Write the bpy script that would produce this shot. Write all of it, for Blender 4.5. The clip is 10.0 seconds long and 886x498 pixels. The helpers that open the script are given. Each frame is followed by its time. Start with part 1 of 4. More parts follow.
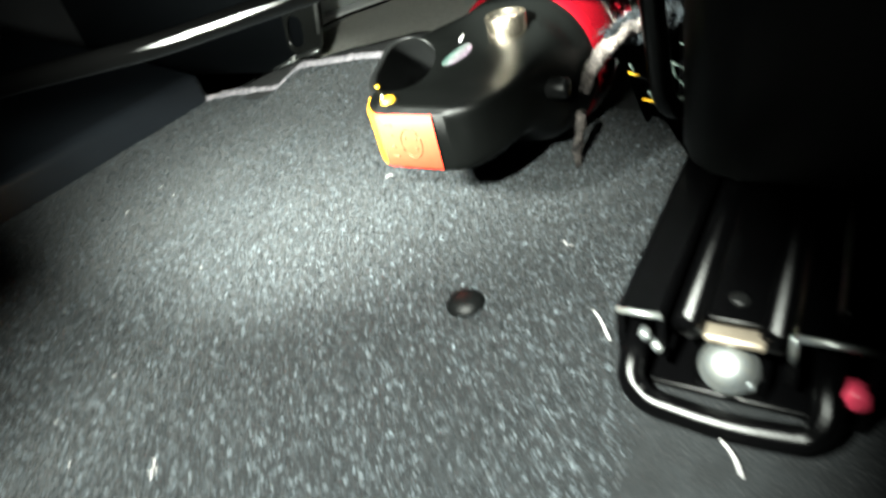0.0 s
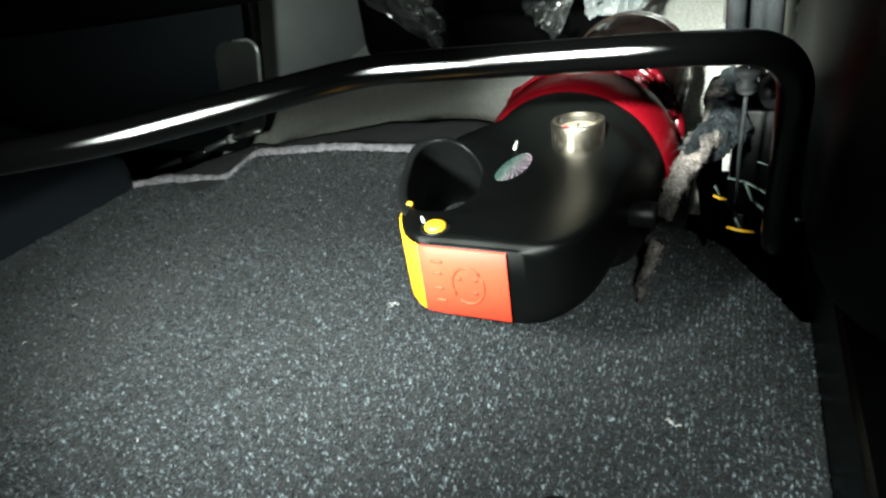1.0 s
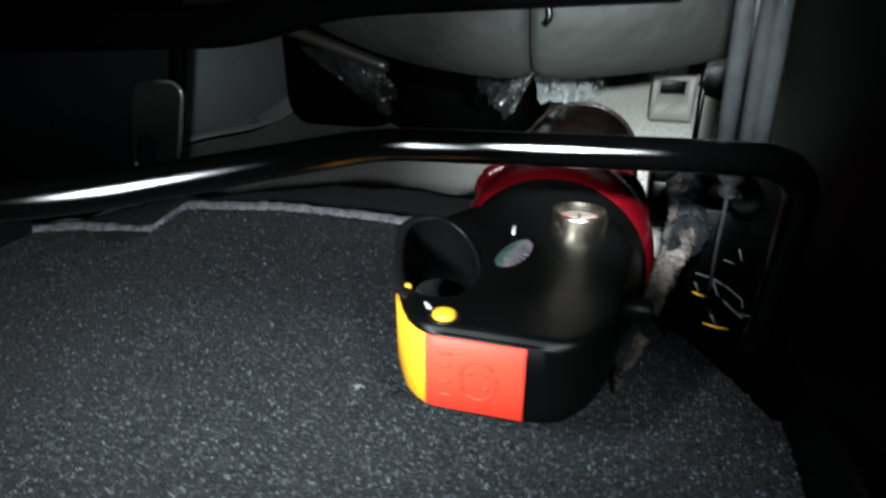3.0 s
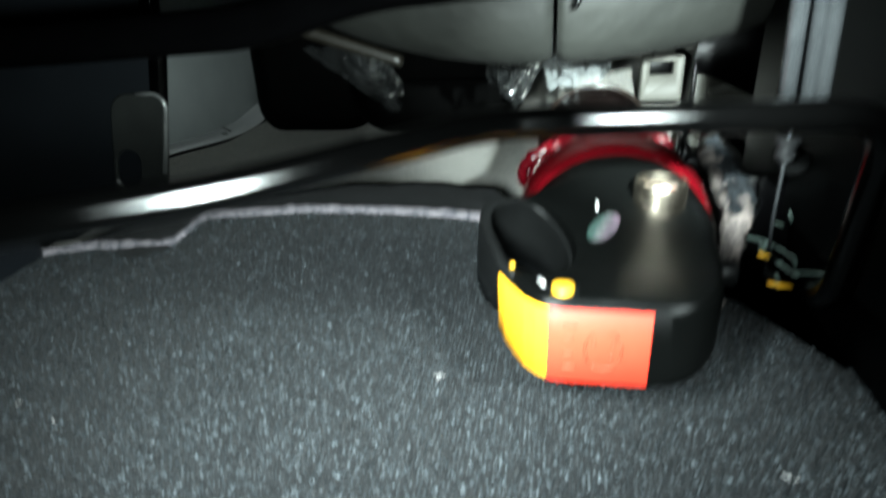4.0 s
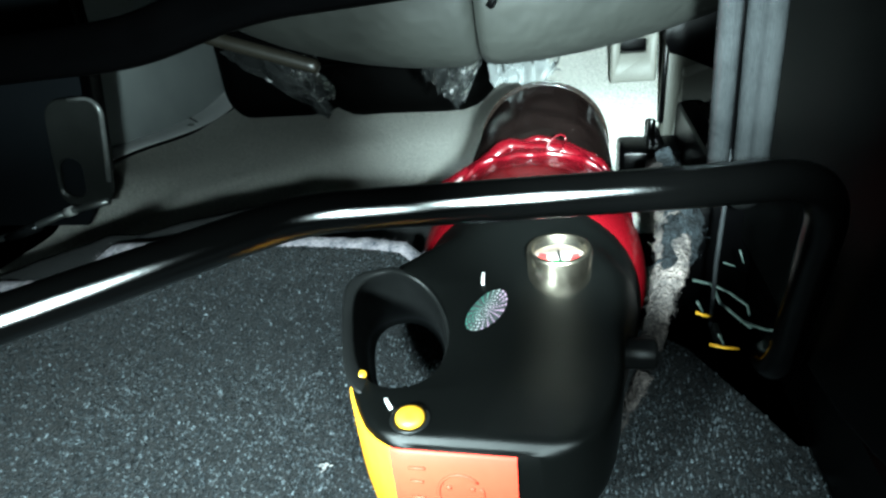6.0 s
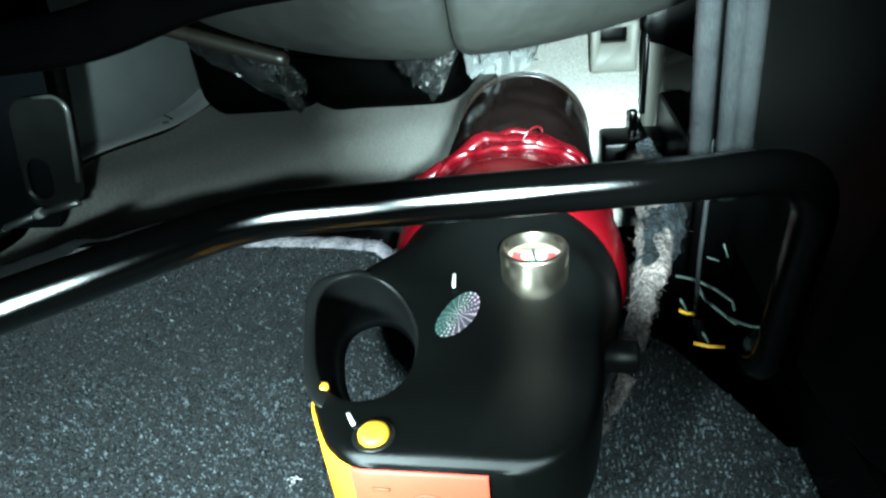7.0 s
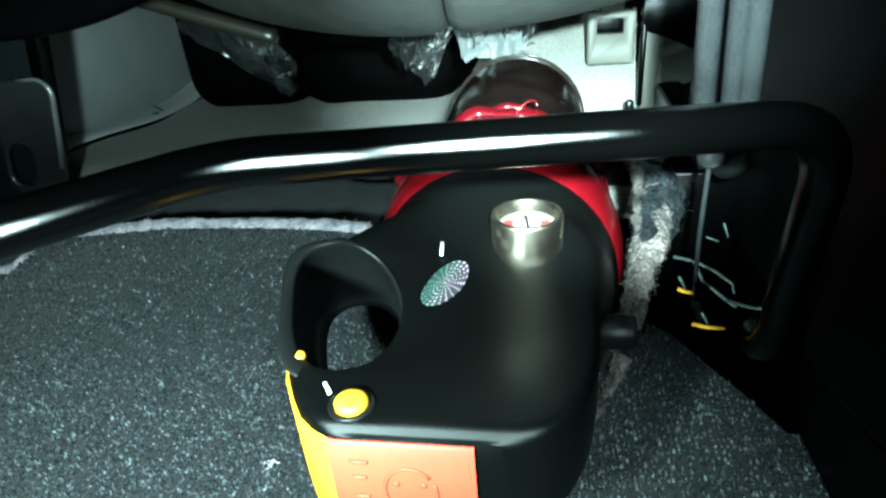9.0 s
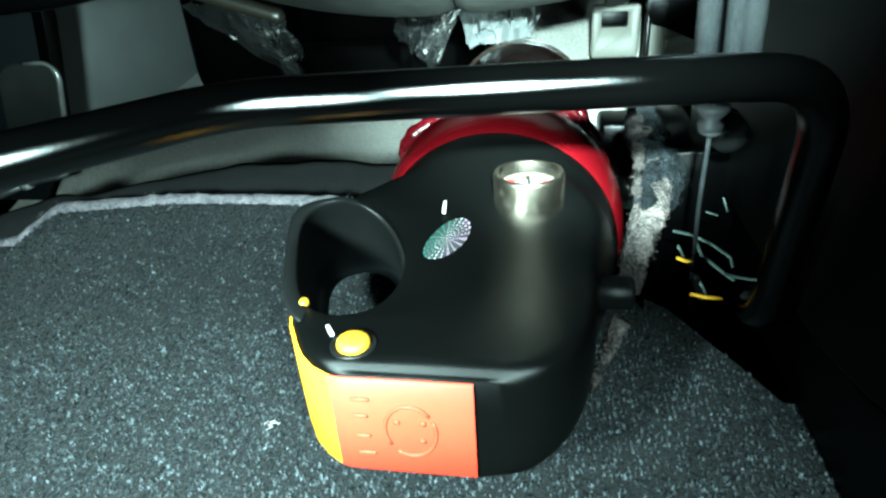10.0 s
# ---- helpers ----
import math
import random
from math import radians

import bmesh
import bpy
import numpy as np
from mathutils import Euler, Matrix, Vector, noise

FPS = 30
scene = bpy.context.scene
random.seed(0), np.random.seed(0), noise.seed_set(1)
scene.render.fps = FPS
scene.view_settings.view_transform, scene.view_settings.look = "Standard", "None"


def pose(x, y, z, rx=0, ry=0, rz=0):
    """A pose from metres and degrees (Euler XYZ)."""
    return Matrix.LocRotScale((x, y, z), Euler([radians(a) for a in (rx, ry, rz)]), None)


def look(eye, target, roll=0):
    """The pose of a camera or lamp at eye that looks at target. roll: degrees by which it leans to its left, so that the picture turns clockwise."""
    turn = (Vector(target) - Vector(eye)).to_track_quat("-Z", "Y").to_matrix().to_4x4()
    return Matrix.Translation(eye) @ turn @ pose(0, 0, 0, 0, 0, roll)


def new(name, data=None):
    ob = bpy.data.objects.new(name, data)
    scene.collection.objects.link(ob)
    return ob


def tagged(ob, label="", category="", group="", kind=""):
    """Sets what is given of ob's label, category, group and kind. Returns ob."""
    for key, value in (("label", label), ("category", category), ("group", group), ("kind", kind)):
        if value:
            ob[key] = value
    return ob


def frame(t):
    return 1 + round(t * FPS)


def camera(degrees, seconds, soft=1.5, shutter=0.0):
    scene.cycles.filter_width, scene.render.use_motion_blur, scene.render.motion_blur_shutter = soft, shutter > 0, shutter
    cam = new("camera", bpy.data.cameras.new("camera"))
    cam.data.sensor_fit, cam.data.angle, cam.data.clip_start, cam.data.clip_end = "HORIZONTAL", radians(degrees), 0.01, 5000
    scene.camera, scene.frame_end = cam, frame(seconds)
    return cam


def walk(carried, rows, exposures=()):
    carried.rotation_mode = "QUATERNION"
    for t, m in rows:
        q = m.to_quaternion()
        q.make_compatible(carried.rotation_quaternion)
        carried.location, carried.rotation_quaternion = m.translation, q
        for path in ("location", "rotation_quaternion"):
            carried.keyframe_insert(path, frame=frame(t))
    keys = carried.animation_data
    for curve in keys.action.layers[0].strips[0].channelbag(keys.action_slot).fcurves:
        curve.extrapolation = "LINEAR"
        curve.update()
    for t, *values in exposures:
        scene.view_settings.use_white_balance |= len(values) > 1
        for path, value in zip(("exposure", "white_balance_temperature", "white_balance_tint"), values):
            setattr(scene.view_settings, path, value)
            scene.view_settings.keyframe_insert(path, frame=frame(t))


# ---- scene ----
cam = camera(72.0, 10.0, soft=2.4, shutter=0.8)
PATH = [
    (0, (0.003, 0.01, 0.202), (-0.238, 1.641, -0.93), -15.7),
    (0.5, (-0.036, 0.059, 0.201), (-0.09, 1.747, -0.87), -12.6),
    (0.8, (-0.058, 0.086, 0.205), (0.017, 1.811, -0.802), -8.9),
    (1, (-0.061, 0.111, 0.197), (0.03, 1.85, -0.786), -8.9),
    (1.5, (-0.057, 0.113, 0.207), (0.093, 1.846, -0.78), -7.5),
    (2, (-0.05, 0.12, 0.214), (0.143, 1.851, -0.77), -6.7),
    (2.2, (-0.049, 0.126, 0.21), (0.176, 1.862, -0.757), -5.6),
    (3.5, (-0.136, 0.152, 0.202), (0.461, 1.885, -0.598), -0.3),
    (3.7, (-0.143, 0.158, 0.233), (0.483, 1.863, -0.603), -1.4),
    (3.9, (-0.160, 0.155, 0.217), (0.465, 1.852, -0.630), -2.3),
    (4, (-0.161, 0.153, 0.197), (0.443, 1.866, -0.641), -2.8),
    (4.1, (-0.161, 0.156, 0.187), (0.442, 1.852, -0.682), -3.0),
    (4.2, (-0.158, 0.157, 0.179), (0.434, 1.851, -0.704), -2.9),
    (4.5, (-0.123, 0.154, 0.195), (0.416, 1.859, -0.701), -3.1),
    (4.7, (-0.104, 0.163, 0.197), (0.430, 1.861, -0.714), -3.2),
    (5, (-0.094, 0.172, 0.211), (0.416, 1.876, -0.703), -4.0),
    (5.5, (-0.086, 0.184, 0.215), (0.422, 1.88, -0.715), -5.3),
    (7, (-0.068, 0.204, 0.209), (0.499, 1.859, -0.76), -6.4),
    (7.5, (-0.067, 0.205, 0.204), (0.508, 1.861, -0.76), -6.3),
    (8, (-0.067, 0.205, 0.196), (0.511, 1.86, -0.766), -6.1),
    (8.5, (-0.066, 0.208, 0.194), (0.524, 1.862, -0.762), -5.5),
    (9, (-0.066, 0.208, 0.192), (0.525, 1.86, -0.767), -5.2),
    (9.5, (-0.068, 0.206, 0.184), (0.523, 1.858, -0.775), -4.7),
    (10, (-0.071, 0.199, 0.18), (0.52, 1.858, -0.768), -4.2),
]
LIGHTING = [(0, 0.95, 7000, 14), (0.6, 0.28, 6800, 13), (1, -0.45, 6700, 12), (2.2, -0.55, 6400, 6), (3.3, -1.8, 6200, 22), (3.6, -1.8, 6200, 22), (4, -0.4, 6200, 11), (4.2, -1.0, 6300, 17), (4.5, -1.65, 6300, 19), (5.0, -1.25, 6000, 13), (5.6, -0.36, 5800, 5), (7, -0.38, 5600, -1), (10, -0.05, 5500, -12)]
walk(cam, [(t, look(eye, target, roll)) for t, eye, target, roll in PATH], LIGHTING)

# The car's own axes: u to its side, v along the seat rails, z up, turned against the world.
CAR = pose(-0.028, 0.306, 0, 0, 0, -30.67)

# ---- light: torches held over the footwell, an added fill spot, and a faint cabin glow ----
world = bpy.data.worlds.new("cabin_dark")
scene.world = world
world.use_nodes = True
world.node_tree.nodes["Background"].inputs[0].default_value = (0.75, 0.86, 1.0, 1)
world.node_tree.nodes["Background"].inputs[1].default_value = 0.0012


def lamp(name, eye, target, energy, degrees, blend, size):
    """A spot lamp at a place in the car's axes."""
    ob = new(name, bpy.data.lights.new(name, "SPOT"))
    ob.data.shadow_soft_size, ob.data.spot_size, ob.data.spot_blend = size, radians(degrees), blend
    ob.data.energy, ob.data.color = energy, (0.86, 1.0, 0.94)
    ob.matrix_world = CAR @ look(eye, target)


# The phone's own torch beside the lens, a second torch inferred to its left, and a fill spot added to brighten the rail
# and near carpet.
lamp("phone_torch", (0.035, -0.118, 0.212), (0.012, 0.60, 0.015), 114.0, 43, 1.0, 0.005)
lamp("hand_torch", (-0.068, -0.142, 0.170), (-0.185, 0.20, 0.0), 29.0, 113, 1.0, 0.014)
lamp("rail_fill_spot", (0.115, -0.245, 0.25), (0.020, -0.135, 0.0), 24.0, 78, 0.6, 0.006)


# ---- materials ----
def material(name, colour, rough=0.5, metal=0.0, colour2=None, scale=60.0, bump=0.0, bump_scale=400.0, coat=0.0, spec=0.5, detail=4.0, rough2=None, sheen=0.0, alpha=1.0, trans=0.0, ior=1.45, skew=1.0):
    """Principled surface, mottled between two colours at a coarse and a fine scale, with a fine relief."""
    m = bpy.data.materials.new(name)
    m.use_nodes = True
    n, l = m.node_tree.nodes, m.node_tree.links
    p = n["Principled BSDF"]
    p.inputs["Metallic"].default_value = metal
    p.inputs["Specular IOR Level"].default_value = spec
    p.inputs["Coat Weight"].default_value = coat
    p.inputs["Coat Roughness"].default_value = 0.12
    p.inputs["Sheen Weight"].default_value = sheen
    p.inputs["Alpha"].default_value = alpha
    p.inputs["Transmission Weight"].default_value = trans
    p.inputs["IOR"].default_value = ior
    tc = n.new("ShaderNodeTexCoord")
    coarse = n.new("ShaderNodeTexNoise")
    coarse.inputs["Scale"].default_value, coarse.inputs["Detail"].default_value = scale, detail
    fine = n.new("ShaderNodeTexNoise")
    fine.inputs["Scale"].default_value, fine.inputs["Detail"].default_value = bump_scale, 2.0
    for t in (coarse, fine):
        l.new(tc.outputs["Object"], t.inputs["Vector"])
    add = n.new("ShaderNodeMix")
    add.data_type = "FLOAT"
    add.inputs[0].default_value = 0.4
    l.new(coarse.outputs["Fac"], add.inputs[2])
    l.new(fine.outputs["Fac"], add.inputs[3])
    ramp = n.new("ShaderNodeMapRange")
    ramp.inputs["From Min"].default_value, ramp.inputs["From Max"].default_value = 0.32, 0.68
    l.new(add.outputs[0], ramp.inputs["Value"])
    bend = n.new("ShaderNodeMath")
    bend.operation = "POWER"
    bend.inputs[1].default_value = skew
    l.new(ramp.outputs[0], bend.inputs[0])
    mix = n.new("ShaderNodeMix")
    mix.data_type = "RGBA"
    mix.inputs[6].default_value = (*colour, 1)
    mix.inputs[7].default_value = (*(colour2 or [c * 1.25 for c in colour]), 1)
    l.new(bend.outputs[0], mix.inputs[0])
    l.new(mix.outputs[2], p.inputs["Base Color"])
    rr = n.new("ShaderNodeMapRange")
    rr.inputs["To Min"].default_value, rr.inputs["To Max"].default_value = rough, rough2 if rough2 is not None else min(1.0, rough * 1.25)
    l.new(coarse.outputs["Fac"], rr.inputs["Value"])
    l.new(rr.outputs[0], p.inputs["Roughness"])
    if bump:
        b = n.new("ShaderNodeBump")
        b.inputs["Strength"].default_value, b.inputs["Distance"].default_value = 1.0, bump
        l.new(fine.outputs["Fac"], b.inputs["Height"])
        l.new(b.outputs[0], p.inputs["Normal"])
    return m


def dark(name, colour, rough, gloss, colour2=None, scale=40.0, bump=0.0, bump_scale=1500.0, ior=1.5, lobe="BECKMANN"):
    """Deep black paint or plastic: a dull body under a clear reflection with a narrow, clean highlight."""
    m = bpy.data.materials.new(name)
    m.use_nodes = True
    n, l = m.node_tree.nodes, m.node_tree.links
    n.clear()
    out, add, dull, shine = n.new("ShaderNodeOutputMaterial"), n.new("ShaderNodeMixShader"), n.new("ShaderNodeBsdfDiffuse"), n.new("ShaderNodeBsdfGlossy")
    shine.distribution = lobe
    tc, coarse, fine = n.new("ShaderNodeTexCoord"), n.new("ShaderNodeTexNoise"), n.new("ShaderNodeTexNoise")
    coarse.inputs["Scale"].default_value, fine.inputs["Scale"].default_value = scale, bump_scale
    coarse.inputs["Detail"].default_value = 5.0
    for t in (coarse, fine):
        l.new(tc.outputs["Object"], t.inputs["Vector"])
    mix = n.new("ShaderNodeMix")
    mix.data_type = "RGBA"
    mix.inputs[6].default_value, mix.inputs[7].default_value = (*colour, 1), (*(colour2 or [c * 1.7 for c in colour]), 1)
    l.new(coarse.outputs["Fac"], mix.inputs[0])
    l.new(mix.outputs[2], dull.inputs["Color"])
    rr = n.new("ShaderNodeMapRange")
    rr.inputs["To Min"].default_value, rr.inputs["To Max"].default_value = rough * 0.85, rough * 1.2
    l.new(coarse.outputs["Fac"], rr.inputs["Value"])
    l.new(rr.outputs[0], shine.inputs["Roughness"])
    fres, amount = n.new("ShaderNodeFresnel"), n.new("ShaderNodeMath")
    fres.inputs["IOR"].default_value = ior
    amount.operation = "MULTIPLY"
    amount.inputs[1].default_value = gloss
    l.new(fres.outputs[0], amount.inputs[0])
    l.new(amount.outputs[0], add.inputs[0])
    l.new(dull.outputs[0], add.inputs[1])
    l.new(shine.outputs[0], add.inputs[2])
    l.new(add.outputs[0], out.inputs["Surface"])
    if bump:
        b = n.new("ShaderNodeBump")
        b.inputs["Strength"].default_value, b.inputs["Distance"].default_value = 1.0, bump
        l.new(fine.outputs["Fac"], b.inputs["Height"])
        for q in (dull, shine):
            l.new(b.outputs[0], q.inputs["Normal"])
    return m


CARPET = material("black_carpet", (0.0026, 0.0033, 0.0038), 0.9, colour2=(0.0075, 0.0089, 0.0100), scale=90, bump=0.0015, bump_scale=650, spec=0.2, sheen=0.06, skew=1.5)
PILE = material("carpet_fibre", (0.0022, 0.0028, 0.0033), 0.6, colour2=(0.130, 0.155, 0.173), scale=330, bump_scale=1900, spec=0.25, skew=3.0)
FLAPFELT = material("grey_flap_felt", (0.013, 0.0136, 0.015), 0.95, colour2=(0.175, 0.146, 0.133), scale=85, bump=0.002, bump_scale=700, spec=0.1, skew=1.5)
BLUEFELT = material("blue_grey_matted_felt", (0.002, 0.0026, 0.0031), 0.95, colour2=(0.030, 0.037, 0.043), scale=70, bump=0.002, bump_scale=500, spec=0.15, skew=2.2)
FELT = material("grey_felt", (0.035, 0.041, 0.053), 0.95, colour2=(0.29, 0.255, 0.275), scale=150, bump=0.002, bump_scale=700, spec=0.1, sheen=0.1)
INSULATION = material("black_insulation", (0.003, 0.0034, 0.0036), 0.85, colour2=(0.009, 0.0095, 0.010), scale=120, bump=0.001, bump_scale=900)
GREYFLOOR = material("grey_floor_lining", (0.30, 0.293, 0.26), 0.65, colour2=(0.97, 0.95, 0.88), scale=420, bump=0.002, bump_scale=900, spec=0.3)
GREYTRIM = material("grey_trim_plastic", (0.28, 0.305, 0.30), 0.5, colour2=(0.36, 0.385, 0.38), scale=12, bump=0.0002, bump_scale=1500)
LEDGE = material("pale_ledge_plastic", (0.74, 0.75, 0.745), 0.4, colour2=(0.82, 0.83, 0.825), scale=30)
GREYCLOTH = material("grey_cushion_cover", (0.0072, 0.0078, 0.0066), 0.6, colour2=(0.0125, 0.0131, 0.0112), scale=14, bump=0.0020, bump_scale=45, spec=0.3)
HEADBLACK = dark("satin_black_plastic", (0.0011, 0.0012, 0.00115), 0.46, 0.41, (0.0019, 0.0021, 0.002), 40, 0.00005, 2600)
GRIPBLACK = dark("grip_black_plastic", (0.0036, 0.0038, 0.0038), 0.42, 0.4, (0.0056, 0.0058, 0.0058), 60)
RED = material("glossy_red_enamel", (0.042, 0.0006, 0.0016), 0.20, colour2=(0.055, 0.0008, 0.0021), scale=30, coat=0.2, spec=0.35)
REDFILM = material("red_shrink_film", (0.030, 0.0004, 0.0015), 0.24, colour2=(0.055, 0.0008, 0.0027), scale=160, coat=0.0, spec=0.4)
DARKSLEEVE = material("dark_glossy_sleeve", (0.0035, 0.0022, 0.0020), 0.08, colour2=(0.010, 0.0062, 0.0056), scale=40, bump=0.0007, bump_scale=60, coat=0.6, spec=0.7)
LABELRED = material("orange_red_label", (0.66, 0.036, 0.017), 0.42, colour2=(0.70, 0.041, 0.020), scale=25, spec=0.15)
LABELYELLOW = material("amber_label", (0.80, 0.34, 0.010), 0.40, colour2=(0.84, 0.38, 0.014), scale=25, spec=0.2)
YELLOW = material("yellow_plastic", (0.55, 0.26, 0.008), 0.4, colour2=(0.75, 0.41, 0.02), scale=120)
NICKEL = material("nickel_plated_brass", (0.56, 0.48, 0.37), 0.21, 1.0, colour2=(0.68, 0.60, 0.49), scale=90, bump=0.00005, bump_scale=1600)
ZINC = material("zinc_plated_steel", (0.30, 0.34, 0.37), 0.32, 0.85, colour2=(0.40, 0.40, 0.36), scale=120, rough2=0.42)
STEEL = material("bright_steel_tube", (0.042, 0.046, 0.049), 0.18, 0.85, colour2=(0.105, 0.112, 0.117), scale=70, bump=0.00012, bump_scale=900)
BLACKENAMEL = dark("black_enamelled_steel", (0.00012, 0.000125, 0.000125), 0.30, 1.0, (0.00025, 0.00025, 0.00025), 45, 0.00002, 900, 1.62)
BLACKPRESSED = dark("black_pressed_steel", (0.0004, 0.0004, 0.00045), 0.34, 0.42, (0.0009, 0.0009, 0.001), 40, 0.00006, 900)
COVER = dark("grained_black_plastic", (0.0022, 0.0024, 0.0024), 0.45, 0.28, (0.0031, 0.0034, 0.0034), 20, 0.00014, 1800)
LEG = dark("black_leg_steel", (0.0085, 0.0100, 0.0115), 0.4, 0.7, (0.012, 0.014, 0.0165), 14, 0.00008, 1200)
# Matt black that stands for shade: rear blocks and the flap's underside.
SHADEBLACK = dark("matt_black_shade", (0.0006, 0.0006, 0.0006), 0.7, 0.08, (0.0012, 0.0012, 0.0012), 12)
SILL = dark("scuffed_black_plastic", (0.005, 0.006, 0.0076), 0.45, 0.7, (0.010, 0.012, 0.0145), 14, 0.00008, 1200)
WHITEPLASTIC = material("pale_plastic", (0.62, 0.62, 0.60), 0.45, colour2=(0.70, 0.70, 0.68), scale=40)
RIMGLOSS = material("glossy_rim", (0.008, 0.0055, 0.0045), 0.14, colour2=(0.02, 0.014, 0.011), scale=60, spec=0.6)
TANSTEEL = material("tan_bare_steel", (0.26, 0.21, 0.16), 0.38, 0.7, colour2=(0.32, 0.27, 0.21), scale=80)
DULLSHAFT = material("brown_grey_shaft_metal", (0.006, 0.0052, 0.0037), 0.35, 0.0, colour2=(0.012, 0.0105, 0.0075), scale=50)
TONGUEGLINT = material("tongue_edge_glint", (0.28, 0.29, 0.28), 0.28, 0.6, colour2=(0.40, 0.41, 0.40), scale=60)
TONGUE = material("dark_glossy_tongue_metal", (0.016, 0.0175, 0.0165), 0.35, colour2=(0.028, 0.030, 0.028), scale=30, spec=0.6)
BRACKETGREY = material("olive_grey_bracket", (0.032, 0.032, 0.026), 0.55, colour2=(0.044, 0.043, 0.036), scale=20, bump=0.0002, bump_scale=900)
CLIPGREY = material("pale_grey_clip", (0.11, 0.107, 0.093), 0.5, colour2=(0.15, 0.147, 0.129), scale=30)
FERRULE = material("grey_ferrule", (0.04, 0.042, 0.045), 0.5, colour2=(0.06, 0.062, 0.065), scale=60)
MINT = material("pale_green_film", (0.035, 0.055, 0.048), 0.4, colour2=(0.095, 0.128, 0.113), scale=150)
LINT = material("white_lint", (0.22, 0.215, 0.215), 0.9, colour2=(0.32, 0.31, 0.31), scale=300)
DIALWHITE = material("dial_white", (0.42, 0.37, 0.35), 0.4)
DIALRED = material("dial_red", (0.6, 0.02, 0.02), 0.4)
DIALGREEN = material("dial_green", (0.03, 0.35, 0.08), 0.4)
PINKRED = material("pink_red_plug", (0.75, 0.05, 0.11), 0.35, colour2=(0.8, 0.07, 0.13), scale=50)
CABIN = material("dark_cabin_lining", (0.02, 0.021, 0.023), 0.8, colour2=(0.03, 0.031, 0.033), scale=8, bump=0.0005, bump_scale=400)


def film_material(name, body):
    """Thin clear film: see-through, with gloss that grows at a slant and a little milky body."""
    m = bpy.data.materials.new(name)
    m.use_nodes = True
    n, l = m.node_tree.nodes, m.node_tree.links
    n.clear()
    out, mix1, mix2 = n.new("ShaderNodeOutputMaterial"), n.new("ShaderNodeMixShader"), n.new("ShaderNodeMixShader")
    clear, gloss, milk, fres = n.new("ShaderNodeBsdfTransparent"), n.new("ShaderNodeBsdfGlossy"), n.new("ShaderNodeBsdfDiffuse"), n.new("ShaderNodeLayerWeight")
    gloss.inputs["Roughness"].default_value = 0.15
    milk.inputs["Color"].default_value = (0.8, 0.85, 0.85, 1)
    fres.inputs["Blend"].default_value = 0.22
    l.new(fres.outputs["Fresnel"], mix1.inputs[0])
    l.new(clear.outputs[0], mix1.inputs[1])
    l.new(gloss.outputs[0], mix1.inputs[2])
    mix2.inputs[0].default_value = body
    l.new(mix1.outputs[0], mix2.inputs[1])
    l.new(milk.outputs[0], mix2.inputs[2])
    l.new(mix2.outputs[0], out.inputs["Surface"])
    return m


FILM, MILKFILM = film_material("clear_crumpled_film", 0.007), film_material("milky_crumpled_film", 0.13)
GAUGEGLASS = material("gauge_glass", (0.02, 0.02, 0.02), 0.02, alpha=0.10, spec=0.6)


def holo_material():
    """Security sticker: silver dots in rays, tinted by angle round its middle."""
    m = bpy.data.materials.new("hologram_foil")
    m.use_nodes = True
    n, l = m.node_tree.nodes, m.node_tree.links
    p = n["Principled BSDF"]
    tc = n.new("ShaderNodeTexCoord")
    xy = n.new("ShaderNodeSeparateXYZ")
    l.new(tc.outputs["UV"], xy.inputs[0])

    def calc(op, a, b=None):
        q = n.new("ShaderNodeMath")
        q.operation = op
        for k, v in enumerate((a, b)):
            if isinstance(v, (int, float)):
                q.inputs[k].default_value = v
            elif v is not None:
                l.new(v, q.inputs[k])
        return q.outputs[0]

    px, py = calc("SUBTRACT", xy.outputs[0], 0.5), calc("SUBTRACT", xy.outputs[1], 0.5)
    ang = calc("ARCTAN2", py, px)
    rad = calc("SQRT", calc("ADD", calc("MULTIPLY", px, px), calc("MULTIPLY", py, py)))
    rays = calc("SINE", calc("MULTIPLY", ang, 21))
    beads = calc("SINE", calc("MULTIPLY", rad, 82))
    spot = calc("ADD", calc("MULTIPLY", rays, 0.6), calc("MULTIPLY", beads, 0.4))
    patch = n.new("ShaderNodeTexNoise")
    patch.inputs["Scale"].default_value = 300
    l.new(tc.outputs["Object"], patch.inputs["Vector"])
    dots = n.new("ShaderNodeMapRange")
    dots.inputs["From Min"].default_value, dots.inputs["From Max"].default_value = 0.92, 1.15
    l.new(calc("ADD", spot, patch.outputs["Fac"]), dots.inputs["Value"])
    side = calc("ADD", calc("ADD", calc("MULTIPLY", px, 0.9), calc("MULTIPLY", py, 0.35)), 0.5)
    hue = calc("ADD", side, calc("MULTIPLY", calc("SUBTRACT", patch.outputs["Fac"], 0.5), 0.5))
    cr = n.new("ShaderNodeValToRGB")
    cr.color_ramp.elements[0].position, cr.color_ramp.elements[0].color = 0.25, (0.035, 0.16, 0.12, 1)
    cr.color_ramp.elements[1].position, cr.color_ramp.elements[1].color = 0.72, (0.42, 0.26, 0.38, 1)
    mid = cr.color_ramp.elements.new(0.5)
    mid.color = (0.42, 0.44, 0.43, 1)
    l.new(hue, cr.inputs["Fac"])
    mix = n.new("ShaderNodeMix")
    mix.data_type = "RGBA"
    mix.inputs[6].default_value = (0.03, 0.035, 0.035, 1)
    l.new(dots.outputs[0], mix.inputs[0])
    l.new(cr.outputs[0], mix.inputs[7])
    l.new(mix.outputs[2], p.inputs["Base Color"])
    p.inputs["Metallic"].default_value, p.inputs["Roughness"].default_value = 0.3, 0.4
    return m


